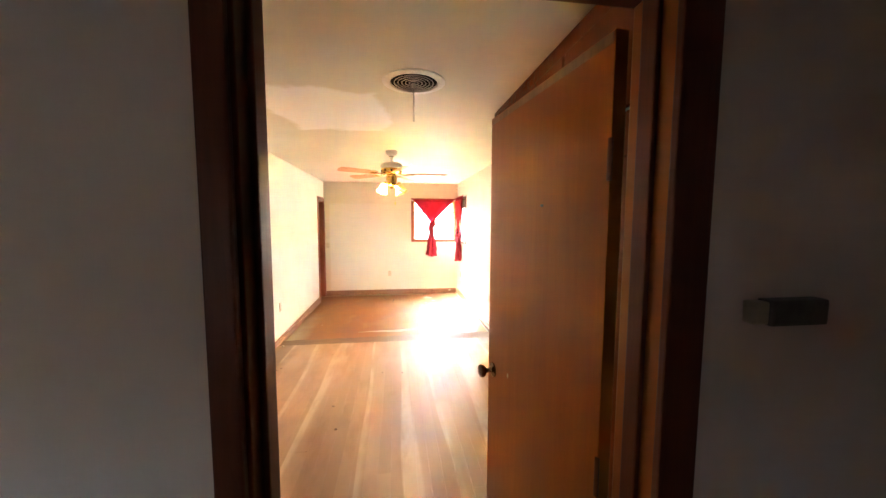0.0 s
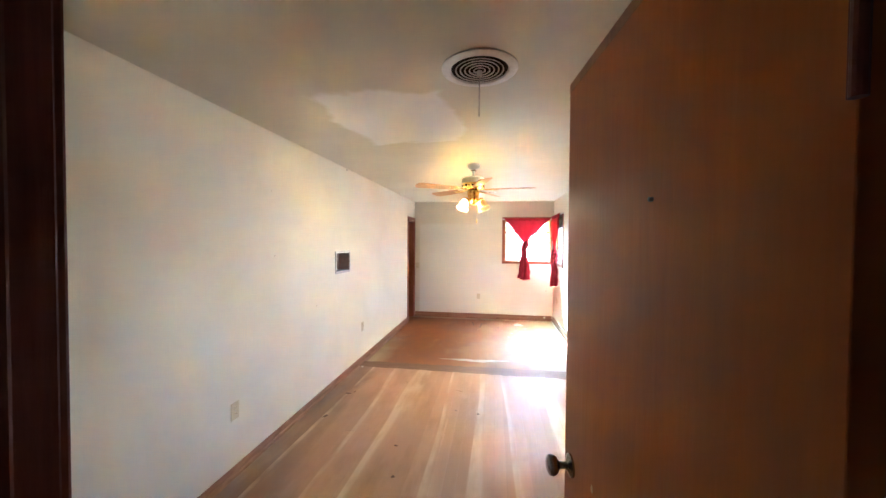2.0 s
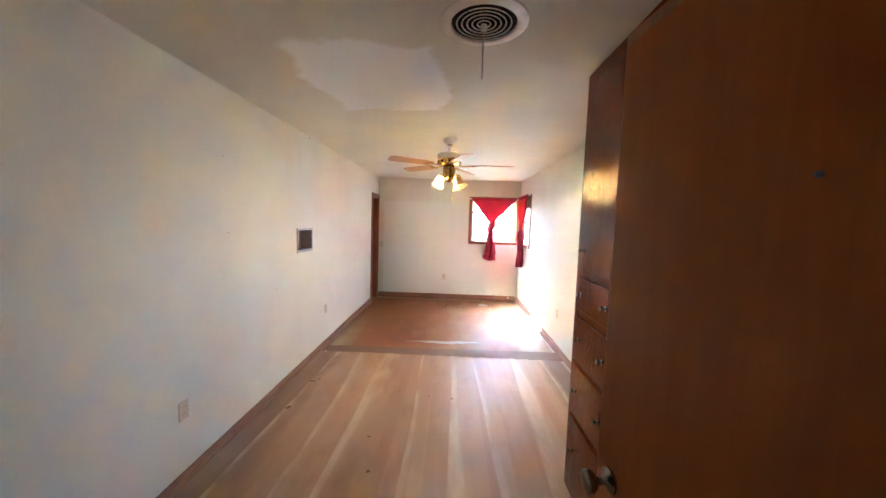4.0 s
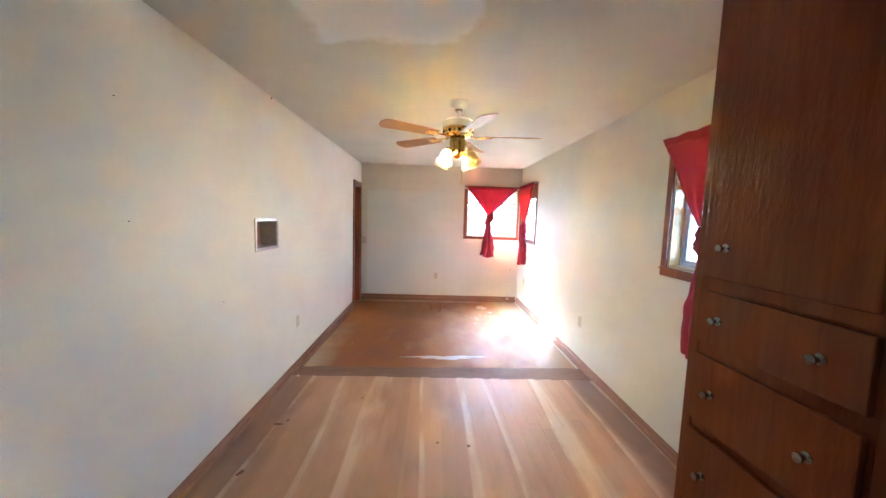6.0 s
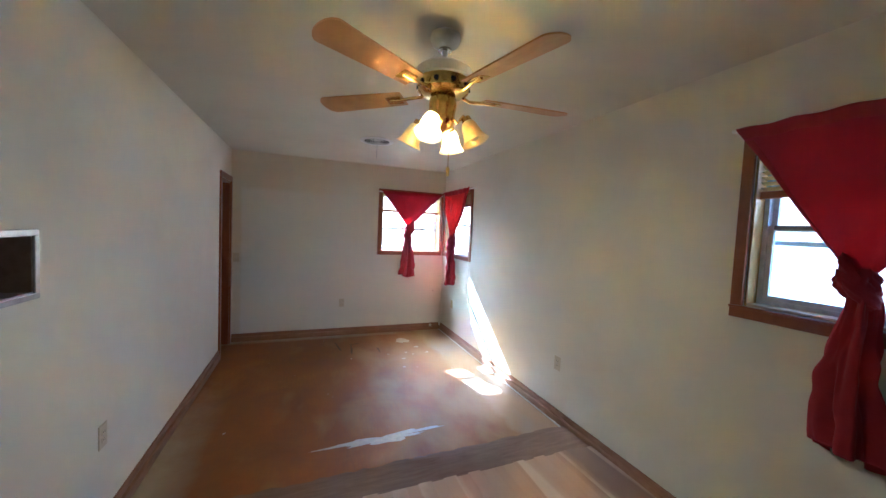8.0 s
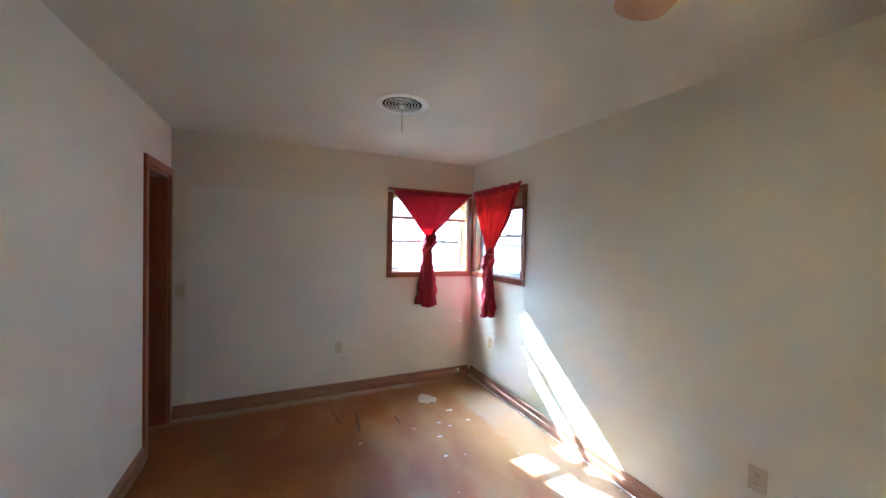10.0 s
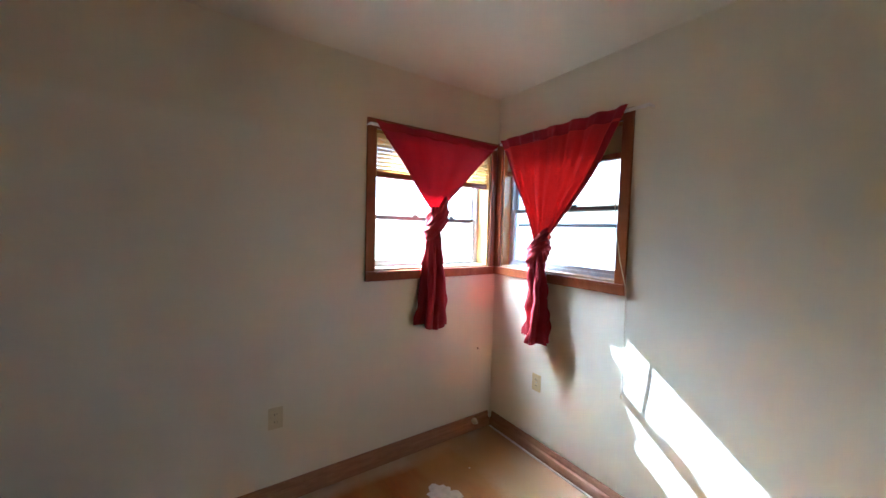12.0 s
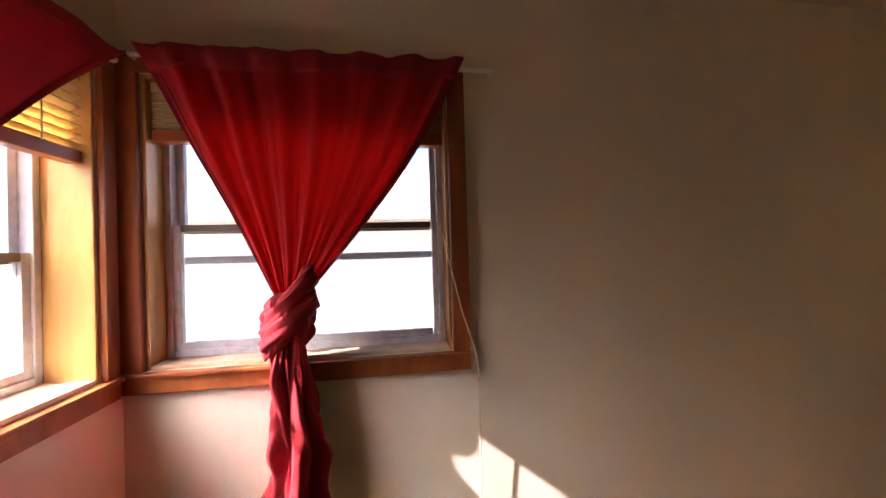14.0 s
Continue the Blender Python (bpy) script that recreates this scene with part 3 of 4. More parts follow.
# ---- the room's door, open into the room ----
HINGE, EDGE = Vector((0.756, 1.03, 0)), Vector((0.676, 1.745, 0))
door = thing("door", (HINGE.x, HINGE.y, 0.012), "orange-brown varnished flush wooden door standing open", "door")
dv = (EDGE - HINGE)
DW = dv.length
to_door = Matrix.Translation(HINGE) @ Matrix.Rotation(math.atan2(dv.y, dv.x), 4, 'Z')


def on_door(bm):
    bmesh.ops.transform(bm, matrix=to_door, verts=bm.verts)
    return bm


part("leaf", on_door(boxes((0, DW, -0.036, -0.001, 0.012, 2.045), bevel=0.002)), DOORWOOD, door)
part("edge_band", on_door(boxes((0.004, DW - 0.004, -0.0008, 0.0012, 2.016, 2.041), bevel=0.0008, segments=1)), TRIM, door, "paler worn strip along the top edge")
part("edge_band", on_door(boxes((DW - 0.004, DW + 0.0015, -0.034, -0.003, 0.02, 2.035), bevel=0.0008, segments=1)), TRIM, door, "paler worn latch edge")
for y in (0.24, 1.0, 1.76):
    h = part("hinge", on_door(boxes((-0.002, 0.008, -0.0012, 0.002, y - 0.045, y + 0.045), bevel=0.0008, segments=1)), REDTRIM, door, "painted-over butt hinge")
    part("knuckle", on_door(lathe([(0, y - 0.047), (0.006, y - 0.047), (0.006, y + 0.047), (0, y + 0.047)], 12, Matrix.Translation((-0.004, 0.004, 0)))), REDTRIM, h)


def knob_profile(r, out):
    return [(0, 0), (r * 1.1, 0), (r * 1.1, out * 0.08), (r * 0.55, out * 0.16), (r * 0.36, out * 0.25), (r * 0.36, out * 0.5), (r * 0.8, out * 0.62), (r, out * 0.78), (r * 0.93, out * 0.93), (r * 0.6, out), (0, out)]


for s in (1, -1):
    m = to_door @ Matrix.Translation((DW - 0.06, 0.0 if s > 0 else -0.036, 0.985)) @ Matrix.Rotation(-s * math.pi / 2, 4, 'X')
    part("knob", lathe(knob_profile(0.027, 0.066), 28, m), CHROME, door, "worn metal door knob", smooth=50)
part("paint_chip", on_door(lathe([(0, 0), (0.006, 0.0), (0.005, 0.001), (0, 0.001)], 9, Matrix.Translation((DW - 0.2, -0.001, 1.02)) @ Matrix.Rotation(-math.pi / 2, 4, 'X') @ Matrix.Diagonal((1, 1.6, 1, 1)))), PALEPAINT, door, "small chip of pale paint")
part("latch", on_door(boxes((DW, DW + 0.009, -0.026, -0.011, 0.975, 0.995), bevel=0.002)), BRASS, door)
part("nail", on_door(lathe([(0, 0), (0.004, 0.0), (0.004, 0.006), (0, 0.007)], 10, Matrix.Translation((0.29, 0, 1.668)) @ Matrix.Rotation(-math.pi / 2, 4, 'X'))), DARKALU, door)


# ---- built-in closet with drawers ----
CX = 1.03
closet = thing("built_in_closet", (CX, 2.1, 0), "red-brown varnished built-in closet with a dark gap beside its sliding door", "closet")
part("end_panel", boxes((CX + 0.02, XE - 0.002, 2.932, 2.952, 0.004, H - 0.002), bevel=0.002), CABWOOD, closet)
part("top_rail", boxes((CX, CX + 0.02, YS + 0.021, 2.91, 2.36, H - 0.002), bevel=0.002), CABWOOD, closet)
part("corner_stile", boxes((CX, CX + 0.02, 2.91, 2.952, 0.004, H - 0.002), bevel=0.003), CABWOOD, closet)
part("stile", boxes((CX, CX + 0.02, 2.323, 2.39, 0.004, 2.36), bevel=0.003), CABWOOD, closet)
part("stile", boxes((CX, CX + 0.02, YS + 0.021, 1.26, 0.004, 2.36), bevel=0.003), CABWOOD, closet)
part("header", boxes((CX, CX + 0.02, 1.26, 2.323, 1.838, 1.985), bevel=0.003), CABWOOD, closet)
part("threshold", boxes((CX, CX + 0.06, 1.26, 2.323, 0.004, 0.05), bevel=0.003), CABWOOD, closet)
part("sliding_door", boxes((CX + 0.024, CX + 0.044, 1.24, 2.137, 0.05, 1.86), bevel=0.002), CABWOOD, closet, "plain varnished sliding panel, partly open")
part("partition", boxes((CX + 0.02, XE - 0.002, 2.36, 2.375, 0.004, 2.36)), CABWOOD, closet)
part("back_shelf", boxes((CX + 0.08, XE - 0.002, YS + 0.03, 2.359, 1.9, 1.92)), CABWOOD, closet)
for ya, yb in ((1.28, 1.79), (1.805, 2.315)):
    d = part("upper_door", boxes((CX - 0.019, CX - 0.001, ya, yb, 1.99, 2.35), bevel=0.004), CABWOOD, closet)

cab_knob = finish("knob", lathe(knob_profile(0.0135, 0.03), 20), CHROME, 50)


def pull(y, z, parent):
    k = new("knob", cab_knob)
    k.parent = parent
    k.matrix_basis = Matrix.Translation((CX - 0.019, y, z)) @ Matrix.Rotation(-math.pi / 2, 4, 'Y')
    k["label"] = "round worn metal knob"


tower = thing("drawer_cabinet", (CX, 2.67, 0), "varnished red-brown cupboard over four wide drawers", "cabinet")
part("carcass", boxes((CX + 0.004, XE - 0.004, 2.392, 2.908, 0.01, 2.355)), CABWOOD, tower)
cup = part("cupboard_door", boxes((CX - 0.019, CX + 0.002, 2.4, 2.902, 1.352, 2.35), bevel=0.005), CABWOOD, tower)
pull(2.81, 1.457, cup)
part("face_rail", boxes((CX - 0.002, CX + 0.02, 2.3905, 2.9095, 1.31, 1.348), bevel=0.002), CABWOOD, tower)
for h in (1.42, 2.2):
    part("hinge", boxes((CX - 0.014, CX + 0.0, 2.39, 2.399, h - 0.03, h + 0.03), bevel=0.002), STEEL, cup, "small cabinet hinge")
for za, zb in ((1.118, 1.303), (0.83, 1.075), (0.515, 0.795), (0.12, 0.48)):
    dr = part("drawer", boxes((CX - 0.019, CX + 0.002, 2.4, 2.902, za, zb), bevel=0.005), CABWOOD, tower)
    for y in (2.81, 2.5):
        pull(y, (za + zb) / 2, dr)
part("toe_board", boxes((CX + 0.0, CX + 0.018, 2.3905, 2.9095, 0.004, 0.09), bevel=0.002), CABWOOD, tower)


# ---- windows ----
def window(name, axis, plane, out, u0, u1, z0, z1, label, rails, set_out=0.0):
    """Wood-lined opening with an aluminium double-hung unit. out: sign of the way outdoors; set_out: how much deeper the unit sits."""
    w = thing(name, (plane, (u0 + u1) / 2, z0) if axis == "x" else ((u0 + u1) / 2, plane, z0), label, "window", kind="structure")

    def b(ua, ub, da, db, za, zb, bevel=0.003):
        p, q = plane + out * da, plane + out * db
        lo, hi = min(p, q), max(p, q)
        return boxes((lo, hi, ua, ub, za, zb) if axis == "x" else (ua, ub, lo, hi, za, zb), bevel=bevel)
    e = 0.012
    part("lining", b(u0 + 0.001, u0 + e, 0.001, T + set_out, z0 + 0.001, z1 - 0.001), LITLINING, w)
    part("lining", b(u1 - e, u1 - 0.001, 0.001, T + set_out, z0 + 0.001, z1 - 0.001), LITLINING, w)
    part("lining", b(u0 + e, u1 - e, 0.001, T + set_out, z1 - e, z1 - 0.001), LITLINING, w)
    part("window_sill", b(u0 + e, u1 - e, 0.001, T + 0.05 + set_out, z0 + 0.001, z0 + 0.014), PALESILL, w, "pale inner sill")
    f0, f1, g0, g1 = u0 + e, u1 - e, z0 + 0.014, z1 - e
    fr = part("window_frame", b(f0, f0 + 0.02, 0.075 + set_out, 0.135 + set_out, g0, g1), ALU, w, "grey aluminium frame")
    part("frame_side", b(f1 - 0.02, f1, 0.075 + set_out, 0.135 + set_out, g0, g1), ALU, fr)
    part("frame_head", b(f0 + 0.02, f1 - 0.02, 0.075 + set_out, 0.135 + set_out, g1 - 0.02, g1), ALU, fr)
    part("frame_foot", b(f0 + 0.02, f1 - 0.02, 0.075 + set_out, 0.14 + set_out, g0, g0 + 0.022), ALU, fr)
    mid = rails[0]

    def sash(za, zb, depth, dark):
        s = part("sash", b(f0 + 0.02, f0 + 0.038, depth, depth + 0.022, za, zb, 0.002), ALU, w, "aluminium sash with one pane")
        part("stile", b(f1 - 0.042, f1 - 0.02, depth, depth + 0.022, za, zb, 0.002), ALU, s)
        part("rail", b(f0 + 0.042, f1 - 0.042, depth, depth + 0.022, za, za + 0.022, 0.002), ALU if dark else DARKALU, s)
        part("rail", b(f0 + 0.042, f1 - 0.042, depth, depth + 0.022, zb - 0.022, zb, 0.002), DARKALU if dark else ALU, s)
        pane = part("pane", b(f0 + 0.042, f1 - 0.042, depth + 0.009, depth + 0.013, za + 0.022, zb - 0.022, 0), GLASS, s, "clear glass")
        pane.visible_shadow = False
        return s
    low = sash(g0 + 0.022, mid + 0.014, 0.082 + set_out, True)
    sash(mid - 0.014, g1 - 0.02, 0.108 + set_out, False)
    for k in (0.38, 0.72):
        uk = f0 + (f1 - f0) * k
        part("sash_lock", b(uk - 0.02, uk + 0.02, 0.07 + set_out, 0.09 + set_out, mid + 0.014, mid + 0.028, 0.003), DARKALU, low)
    for zr in rails[1:]:
        part("storm_rail", b(f0 + 0.02, f1 - 0.02, 0.14 + set_out, 0.152 + set_out, zr - 0.012, zr + 0.012, 0.002), ALU, w, "thin storm window rail")
    return w, b


def casing(w, b, u0, u1, z0, z1, wide, left=True, right=True, foot=0.075, lo=None, hi=None):
    """Flat picture-frame trim round the opening, standing proud of the wall."""
    a, c = (u0 - wide if lo is None else lo), (u1 + wide if hi is None else hi)
    part("casing_head", b(a, c, -0.018, -0.0005, z1, z1 + wide), SILLWOOD, w, "stained wooden casing")
    if left:
        part("casing_side", b(a, u0, -0.018, -0.0005, z0, z1), SILLWOOD, w)
    if right:
        part("casing_side", b(u1, c, -0.018, -0.0005, z0, z1), SILLWOOD, w)
    part("stool", b(a, c, -0.03, -0.0005, z0 - 0.012, z0 + 0.0), SILLWOOD, w, "projecting wooden sill board")
    part("apron", b(a, c, -0.02, -0.0005, z0 - foot, z0 - 0.012), SILLWOOD, w)


w1, b1 = window("window_1", "y", YN, 1, *WIN1, "corner window with stained wood trim and a bright view", (1.53,), 0.045)
casing(w1, b1, *WIN1, 0.056, foot=0.06, hi=XE - 0.032)
w2, b2 = window("window_2", "x", XE, 1, *WIN2, "corner window with stained wood trim and aluminium sashes", (1.61, 1.51))
casing(w2, b2, *WIN2, 0.056, foot=0.06, hi=YN - 0.001)
w3, b3 = window("window_3", "x", XE, 1, *WIN3, "single window with stained wood trim and aluminium sashes", (1.62, 1.55))
casing(w3, b3, *WIN3, 0.05, foot=0.06)


# ---- blinds ----
def blind(axis, plane, out, u0, u1, z_top, z_bot, label, slats, vinyl=BLINDWOOD):
    bl = thing("window_blind", (plane, u0, z_top) if axis == "x" else (u0, plane, z_top), label, "blind")

    def b(ua, ub, da, db, za, zb, bevel=0.0015):
        p, q = plane + out * da, plane + out * db
        lo, hi = min(p, q), max(p, q)
        return boxes((lo, hi, ua, ub, za, zb) if axis == "x" else (ua, ub, lo, hi, za, zb), bevel=bevel, segments=1)
    part("head_rail", b(u0, u1, 0.02, 0.06, z_top - 0.03, z_top), vinyl, bl)
    step = (z_top - 0.035 - z_bot - 0.034) / slats
    for i in range(slats):
        z = z_top - 0.035 - step * (i + 0.6)
        bm = b(u0, u1, 0.022, 0.058, z, z + 0.003, 0)
        for v in bm.verts:
            d = (v.co.x if axis == "x" else v.co.y) - plane
            v.co.z += (abs(d) - 0.04) * (-0.3)
        part("slat", bm, vinyl, bl)
    part("bottom_rail", b(u0, u1, 0.02, 0.06, z_bot, z_bot + 0.034, 0.003), SILLWOOD, bl, "brown wooden bottom rail")
    for k in (0.12, 0.88):
        u = u0 + (u1 - u0) * k
        part("ladder_cord", b(u - 0.002, u + 0.002, 0.0185, 0.0205, z_bot + 0.03, z_top - 0.02, 0), CORD, bl)
    return bl


blind("y", YN, 1, WIN1[0] + 0.015, WIN1[1] - 0.015, 2.035, 1.772, "raised blind with yellowed slats lit from behind", 8)
blind("x", XE, 1, WIN2[0] + 0.015, WIN2[1] - 0.015, 2.045, 1.87, "short stack of raised yellowed blind slats", 12, OLDBLIND)
blind("x", XE, 1, WIN3[0] + 0.015, WIN3[1] - 0.015, 2.035, 1.76, "raised pale yellowed blind", 8)

# lift cord hanging beside the corner window
pull_cord = solid("blind_cord", tube([(XE + 0.03, 7.215, 1.87), (XE + 0.016, 7.203, 1.72), (XE - 0.012, 7.175, 1.52), (XE - 0.026, 7.13, 1.32), (XE - 0.034, 7.09, 1.19), (XE - 0.034, 7.084, 1.1), (XE - 0.028, 7.083, 0.8), (XE - 0.024, 7.085, 0.62)], 0.0026, 6), CORD, "thin cotton cord hanging from the blind", "cord", smooth=60)
tassel = solid("cord_tassel", lathe([(0, 0.0), (0.006, 0.004), (0.007, 0.02), (0.003, 0.035), (0, 0.036)], 12, Matrix.Translation((XE - 0.024, 7.085, 0.59))), IVORY, "small pale tassel at the end of a cord", "cord tassel", smooth=60)


# ---- tied curtains ----
def curtain(place, s0, s1, z_top, sk, zk, z_tail, tail_w, folds, amp, seed, label, tilt=0.0, knot=1.0, cotton=RED, deep=0.036, slack=0.0, lean=1.0, twist=2.0):
    """A panel on a rod, gathered into one knot with a hanging tail. place(s, d, z) maps to the world."""
    rng = random.Random(seed)
    th = thing("curtain", place((s0 + s1) / 2, 0.05, z_top), label, "curtain")
    ph = [rng.uniform(0, 6.28) for _ in range(6)]
    bm = bmesh.new()
    nu, nv = 84, 46
    grid = []
    for j in range(nv + 1):
        v = j / nv
        row = []
        for i in range(nu + 1):
            u = i / nu
            pinch = v
            bow = 0.003 * math.sin(math.pi * v)
            a, b = s0 + (sk - 0.045 - s0) * pinch + bow - slack * math.sin(math.pi * v), s1 + (sk + 0.045 - s1) * pinch - bow
            s = a + (b - a) * u
            top = z_top + 0.03 + 0.004 * math.sin(u * 37 + ph[0])
            z = top + (zk + 0.06 * knot - top) * v - 0.02 * math.sin(math.pi * u) * math.sin(math.pi * v)
            near = min(1.0, v * 5)
            wave = math.sin(2 * math.pi * folds * u + ph[1] + 0.5 * math.sin(5 * u + ph[2])) + 0.4 * math.sin(2 * math.pi * folds * 2.3 * u + ph[3])
            d = 0.062 + amp * wave * (0.45 + 0.9 * near) * (1 - 0.55 * v) + 0.022 * math.sin(math.pi * v) * math.sin(math.pi * u)
            d += 0.006 * math.sin(9 * v + 4 * u + ph[4]) * near
            hem = max(0.0, 1 - min(u, 1 - u) / 0.03)
            d += 0.004 * hem
            row.append(bm.verts.new(place(s, d, z)))
        grid.append(row)
    for r0, r1 in zip(grid, grid[1:]):
        for i in range(nu):
            bm.faces.new((r0[i], r0[i + 1], r1[i + 1], r1[i]))
    # doubled cloth: rod pocket along the top and a hem down each edge
    def layer(name, rows, cols, lift, label):
        b2 = bmesh.new()
        vs = [[b2.verts.new(grid[j][i].co + (place(0, lift, 0) - place(0, 0, 0))) for i in cols] for j in rows]
        for r0, r1 in zip(vs, vs[1:]):
            for i in range(len(cols) - 1):
                b2.faces.new((r0[i], r0[i + 1], r1[i + 1], r1[i]))
        o = part(name, b2, REDTHICK, th, label, smooth=180)
        o.modifiers.new("thickness", 'SOLIDIFY').thickness = 0.0015
    layer("header", range(0, 5), range(0, nu + 1), 0.0025, "doubled rod pocket")
    layer("hem", range(5, nv + 1), range(0, 4), 0.003, "doubled side hem")
    layer("hem", range(5, nv + 1), range(nu - 3, nu + 1), 0.003, "doubled side hem")
    cloth = part("panel", bm, cotton, th, "", smooth=180)
    sd = cloth.modifiers.new("thickness", 'SOLIDIFY')
    sd.thickness = 0.002
    # knot: a tight core with pleated bands slung diagonally round it
    bm = bmesh.new()
    rings = []
    n1, n2 = 26, 48
    for j in range(n1 + 1):
        v = j / n1
        row = []
        for i in range(n2):
            a = 2 * math.pi * i / n2
            r = 0.03 + 0.04 * knot * math.sin(math.pi * v) ** 0.8
            r *= 1 + 0.14 * math.sin(6 * a + 8 * v + ph[2]) + 0.08 * math.sin(11 * a - 9 * v + ph[3])
            row.append(bm.verts.new(place(sk + r * math.cos(a) + 0.01 * math.sin(4 * v), 0.066 + 0.8 * r * math.sin(a), zk + 0.072 * knot - 0.17 * knot * v)))
        rings.append(row)
    for r0, r1 in zip(rings, rings[1:]):
        for i in range(n2):
            bm.faces.new((r0[i], r0[(i + 1) % n2], r1[(i + 1) % n2], r1[i]))
    part("knot", bm, REDTHICK, th, smooth=180)
    for lift, size, slope in ((0.03, 0.92, 0.062), (-0.028, 1.0, 0.048)):
        bm = bmesh.new()
        rings = []
        n1, n2 = 56, 30
        for j in range(n1):
            a = 2 * math.pi * j / n1
            row = []
            for i in range(n2):
                b = 2 * math.pi * i / n2
                pleat = 0.16 * math.sin(6 * b + 2 * a + ph[5]) + 0.1 * math.sin(9 * b - 3 * a + ph[0])
                rr = 0.03 * knot * size * (1 + pleat) * (1 + 0.18 * math.sin(2 * a + ph[1] + 20 * lift))
                big = 0.066 * knot * size + rr * math.cos(b) * 0.8
                row.append(bm.verts.new(place(sk + big * math.cos(a) + 0.004, 0.068 + 0.75 * big * math.sin(a), zk + lift * knot + rr * math.sin(b) * 1.45 + (slope * lean + tilt) * knot * math.cos(a))))
            rings.append(row)
        for j in range(n1):
            r0, r1 = rings[j], rings[(j + 1) % n1]
            for i in range(n2):
                bm.faces.new((r0[i], r0[(i + 1) % n2], r1[(i + 1) % n2], r1[i]))
        part("wrap", bm, REDTHICK, th, smooth=180)
    # tail
    bm = bmesh.new()
    rings = []
    n1, n2 = 40, 104
    zt = zk - 0.06 * knot
    for j in range(n1 + 1):
        v = j / n1
        row = []
        for i in range(n2):
            a = 2 * math.pi * i / n2
            w = 0.033 + (tail_w / 2 - 0.033) * v ** 0.8
            dep = deep + 0.01 * v
            f = 1 + (0.2 + 0.16 * v) * math.sin(5 * a + ph[0] + twist * v) + 0.13 * math.sin(8 * a + ph[5] - 1.7 * twist * v) + 0.06 * math.sin(23 * v + 4 * a + ph[3]) + 0.1 * v * math.sin(12 * a + ph[1]) + 0.05 * math.sin(17 * a + 9 * v + ph[5]) + 0.035 * math.sin(34 * v + 7 * a + ph[2])
            drop = zt + (z_tail - zt) * v
            if j == n1:
                drop += 0.02 * math.cos(a + ph[2]) + 0.012 * math.sin(3 * a)
            s = sk + w * f * math.cos(a) + 0.01 * math.sin(6 * v + ph[4]) - 0.45 * tilt * v
            row.append(bm.verts.new(place(s, 0.064 + dep * f * math.sin(a), drop)))
        rings.append(row)
    for r0, r1 in zip(rings, rings[1:]):
        for i in range(n2):
            bm.faces.new((r0[i], r0[(i + 1) % n2], r1[(i + 1) % n2], r1[i]))
    tail = part("tail", bm, REDTHICK, th, smooth=180)
    sd = tail.modifiers.new("thickness", 'SOLIDIFY')
    sd.thickness = 0.003
    return th


def on_north(s, d, z):
    return Vector((s, YN - d, z))


def on_east(s, d, z):
    return Vector((XE - d, s, z))


curtain(on_north, 0.64, 1.6, 2.05, 1.073, 1.535, 0.83, 0.19, 2.2, 0.004, 3, "flat red cotton curtain tied in a knot at the corner window", 0.025, 0.98)
curtain(on_east, 7.11, 8.04, 2.085, 7.64, 1.35, 0.765, 0.15, 7.0, 0.015, 8, "gathered red cotton curtain tied in a knot", 0.012, 0.92, REDBACKLIT, 0.046, 0.045, -1.5, 5.5)
curtain(on_east, 3.06, 4.085, 2.066, 3.62, 1.415, 0.745, 0.185, 2.0, 0.005, 5, "flat red cotton curtain tied in a knot beside the closet", 0.02, 0.72)


def rod(place, s0, s1, z, label):
    r = thing("curtain_rod", place(s0, 0.06, z), label, "curtain rod")
    part("tube", tube([place(s0, 0.042, z), place((s0 + s1) / 2, 0.042, z), place(s1, 0.042, z)], 0.009, 12), WHITEM, r, smooth=60)
    for s in (s0, s1):
        part("bracket", tube([place(s, 0.001, z), place(s, 0.03, z), place(s, 0.042, z)], 0.006, 10), WHITEM, r, smooth=60)


rod(on_north, 0.618, 1.6, 2.062, "white metal curtain rod over the window")
rod(on_east, 7.015, 8.06, 2.095, "white metal curtain rod over the window")
rod(on_east, 3.05, 4.11, 2.095, "white metal curtain rod over the window")


# ---- ceiling fan with lights ----
FX, FY = 0.228, 4.536
fan = thing("ceiling_fan", (FX, FY, H), "white and brass ceiling fan with four bell-shaped lights, two lit", "ceiling fan")


def fan_at(z=0.0):
    return Matrix.Translation((FX, FY, z))


part("canopy", lathe([(0, 2.438), (0.068, 2.438), (0.07, 2.42), (0.06, 2.395), (0.03, 2.378), (0.016, 2.372)], 36, fan_at()), WHITEM, fan, smooth=40)
part("canopy_ring", lathe([(0.018, 2.38), (0.03, 2.376), (0.031, 2.368), (0.014, 2.366)], 24, fan_at()), CHROME, fan, smooth=40)
part("downrod", lathe([(0.013, 2.39), (0.013, 2.3)], 16, fan_at()), WHITEM, fan, smooth=60)
part("motor", lathe([(0.013, 2.31), (0.04, 2.305), (0.1, 2.295), (0.128, 2.275), (0.132, 2.255), (0.132, 2.235), (0.122, 2.228)], 48, fan_at()), WHITEM, fan, smooth=35)
part("brass_band", lathe([(0.122, 2.23), (0.126, 2.226), (0.118, 2.18), (0.095, 2.165), (0.07, 2.16), (0.045, 2.155)], 48, fan_at()), BRASS, fan, "polished brass band", smooth=35)
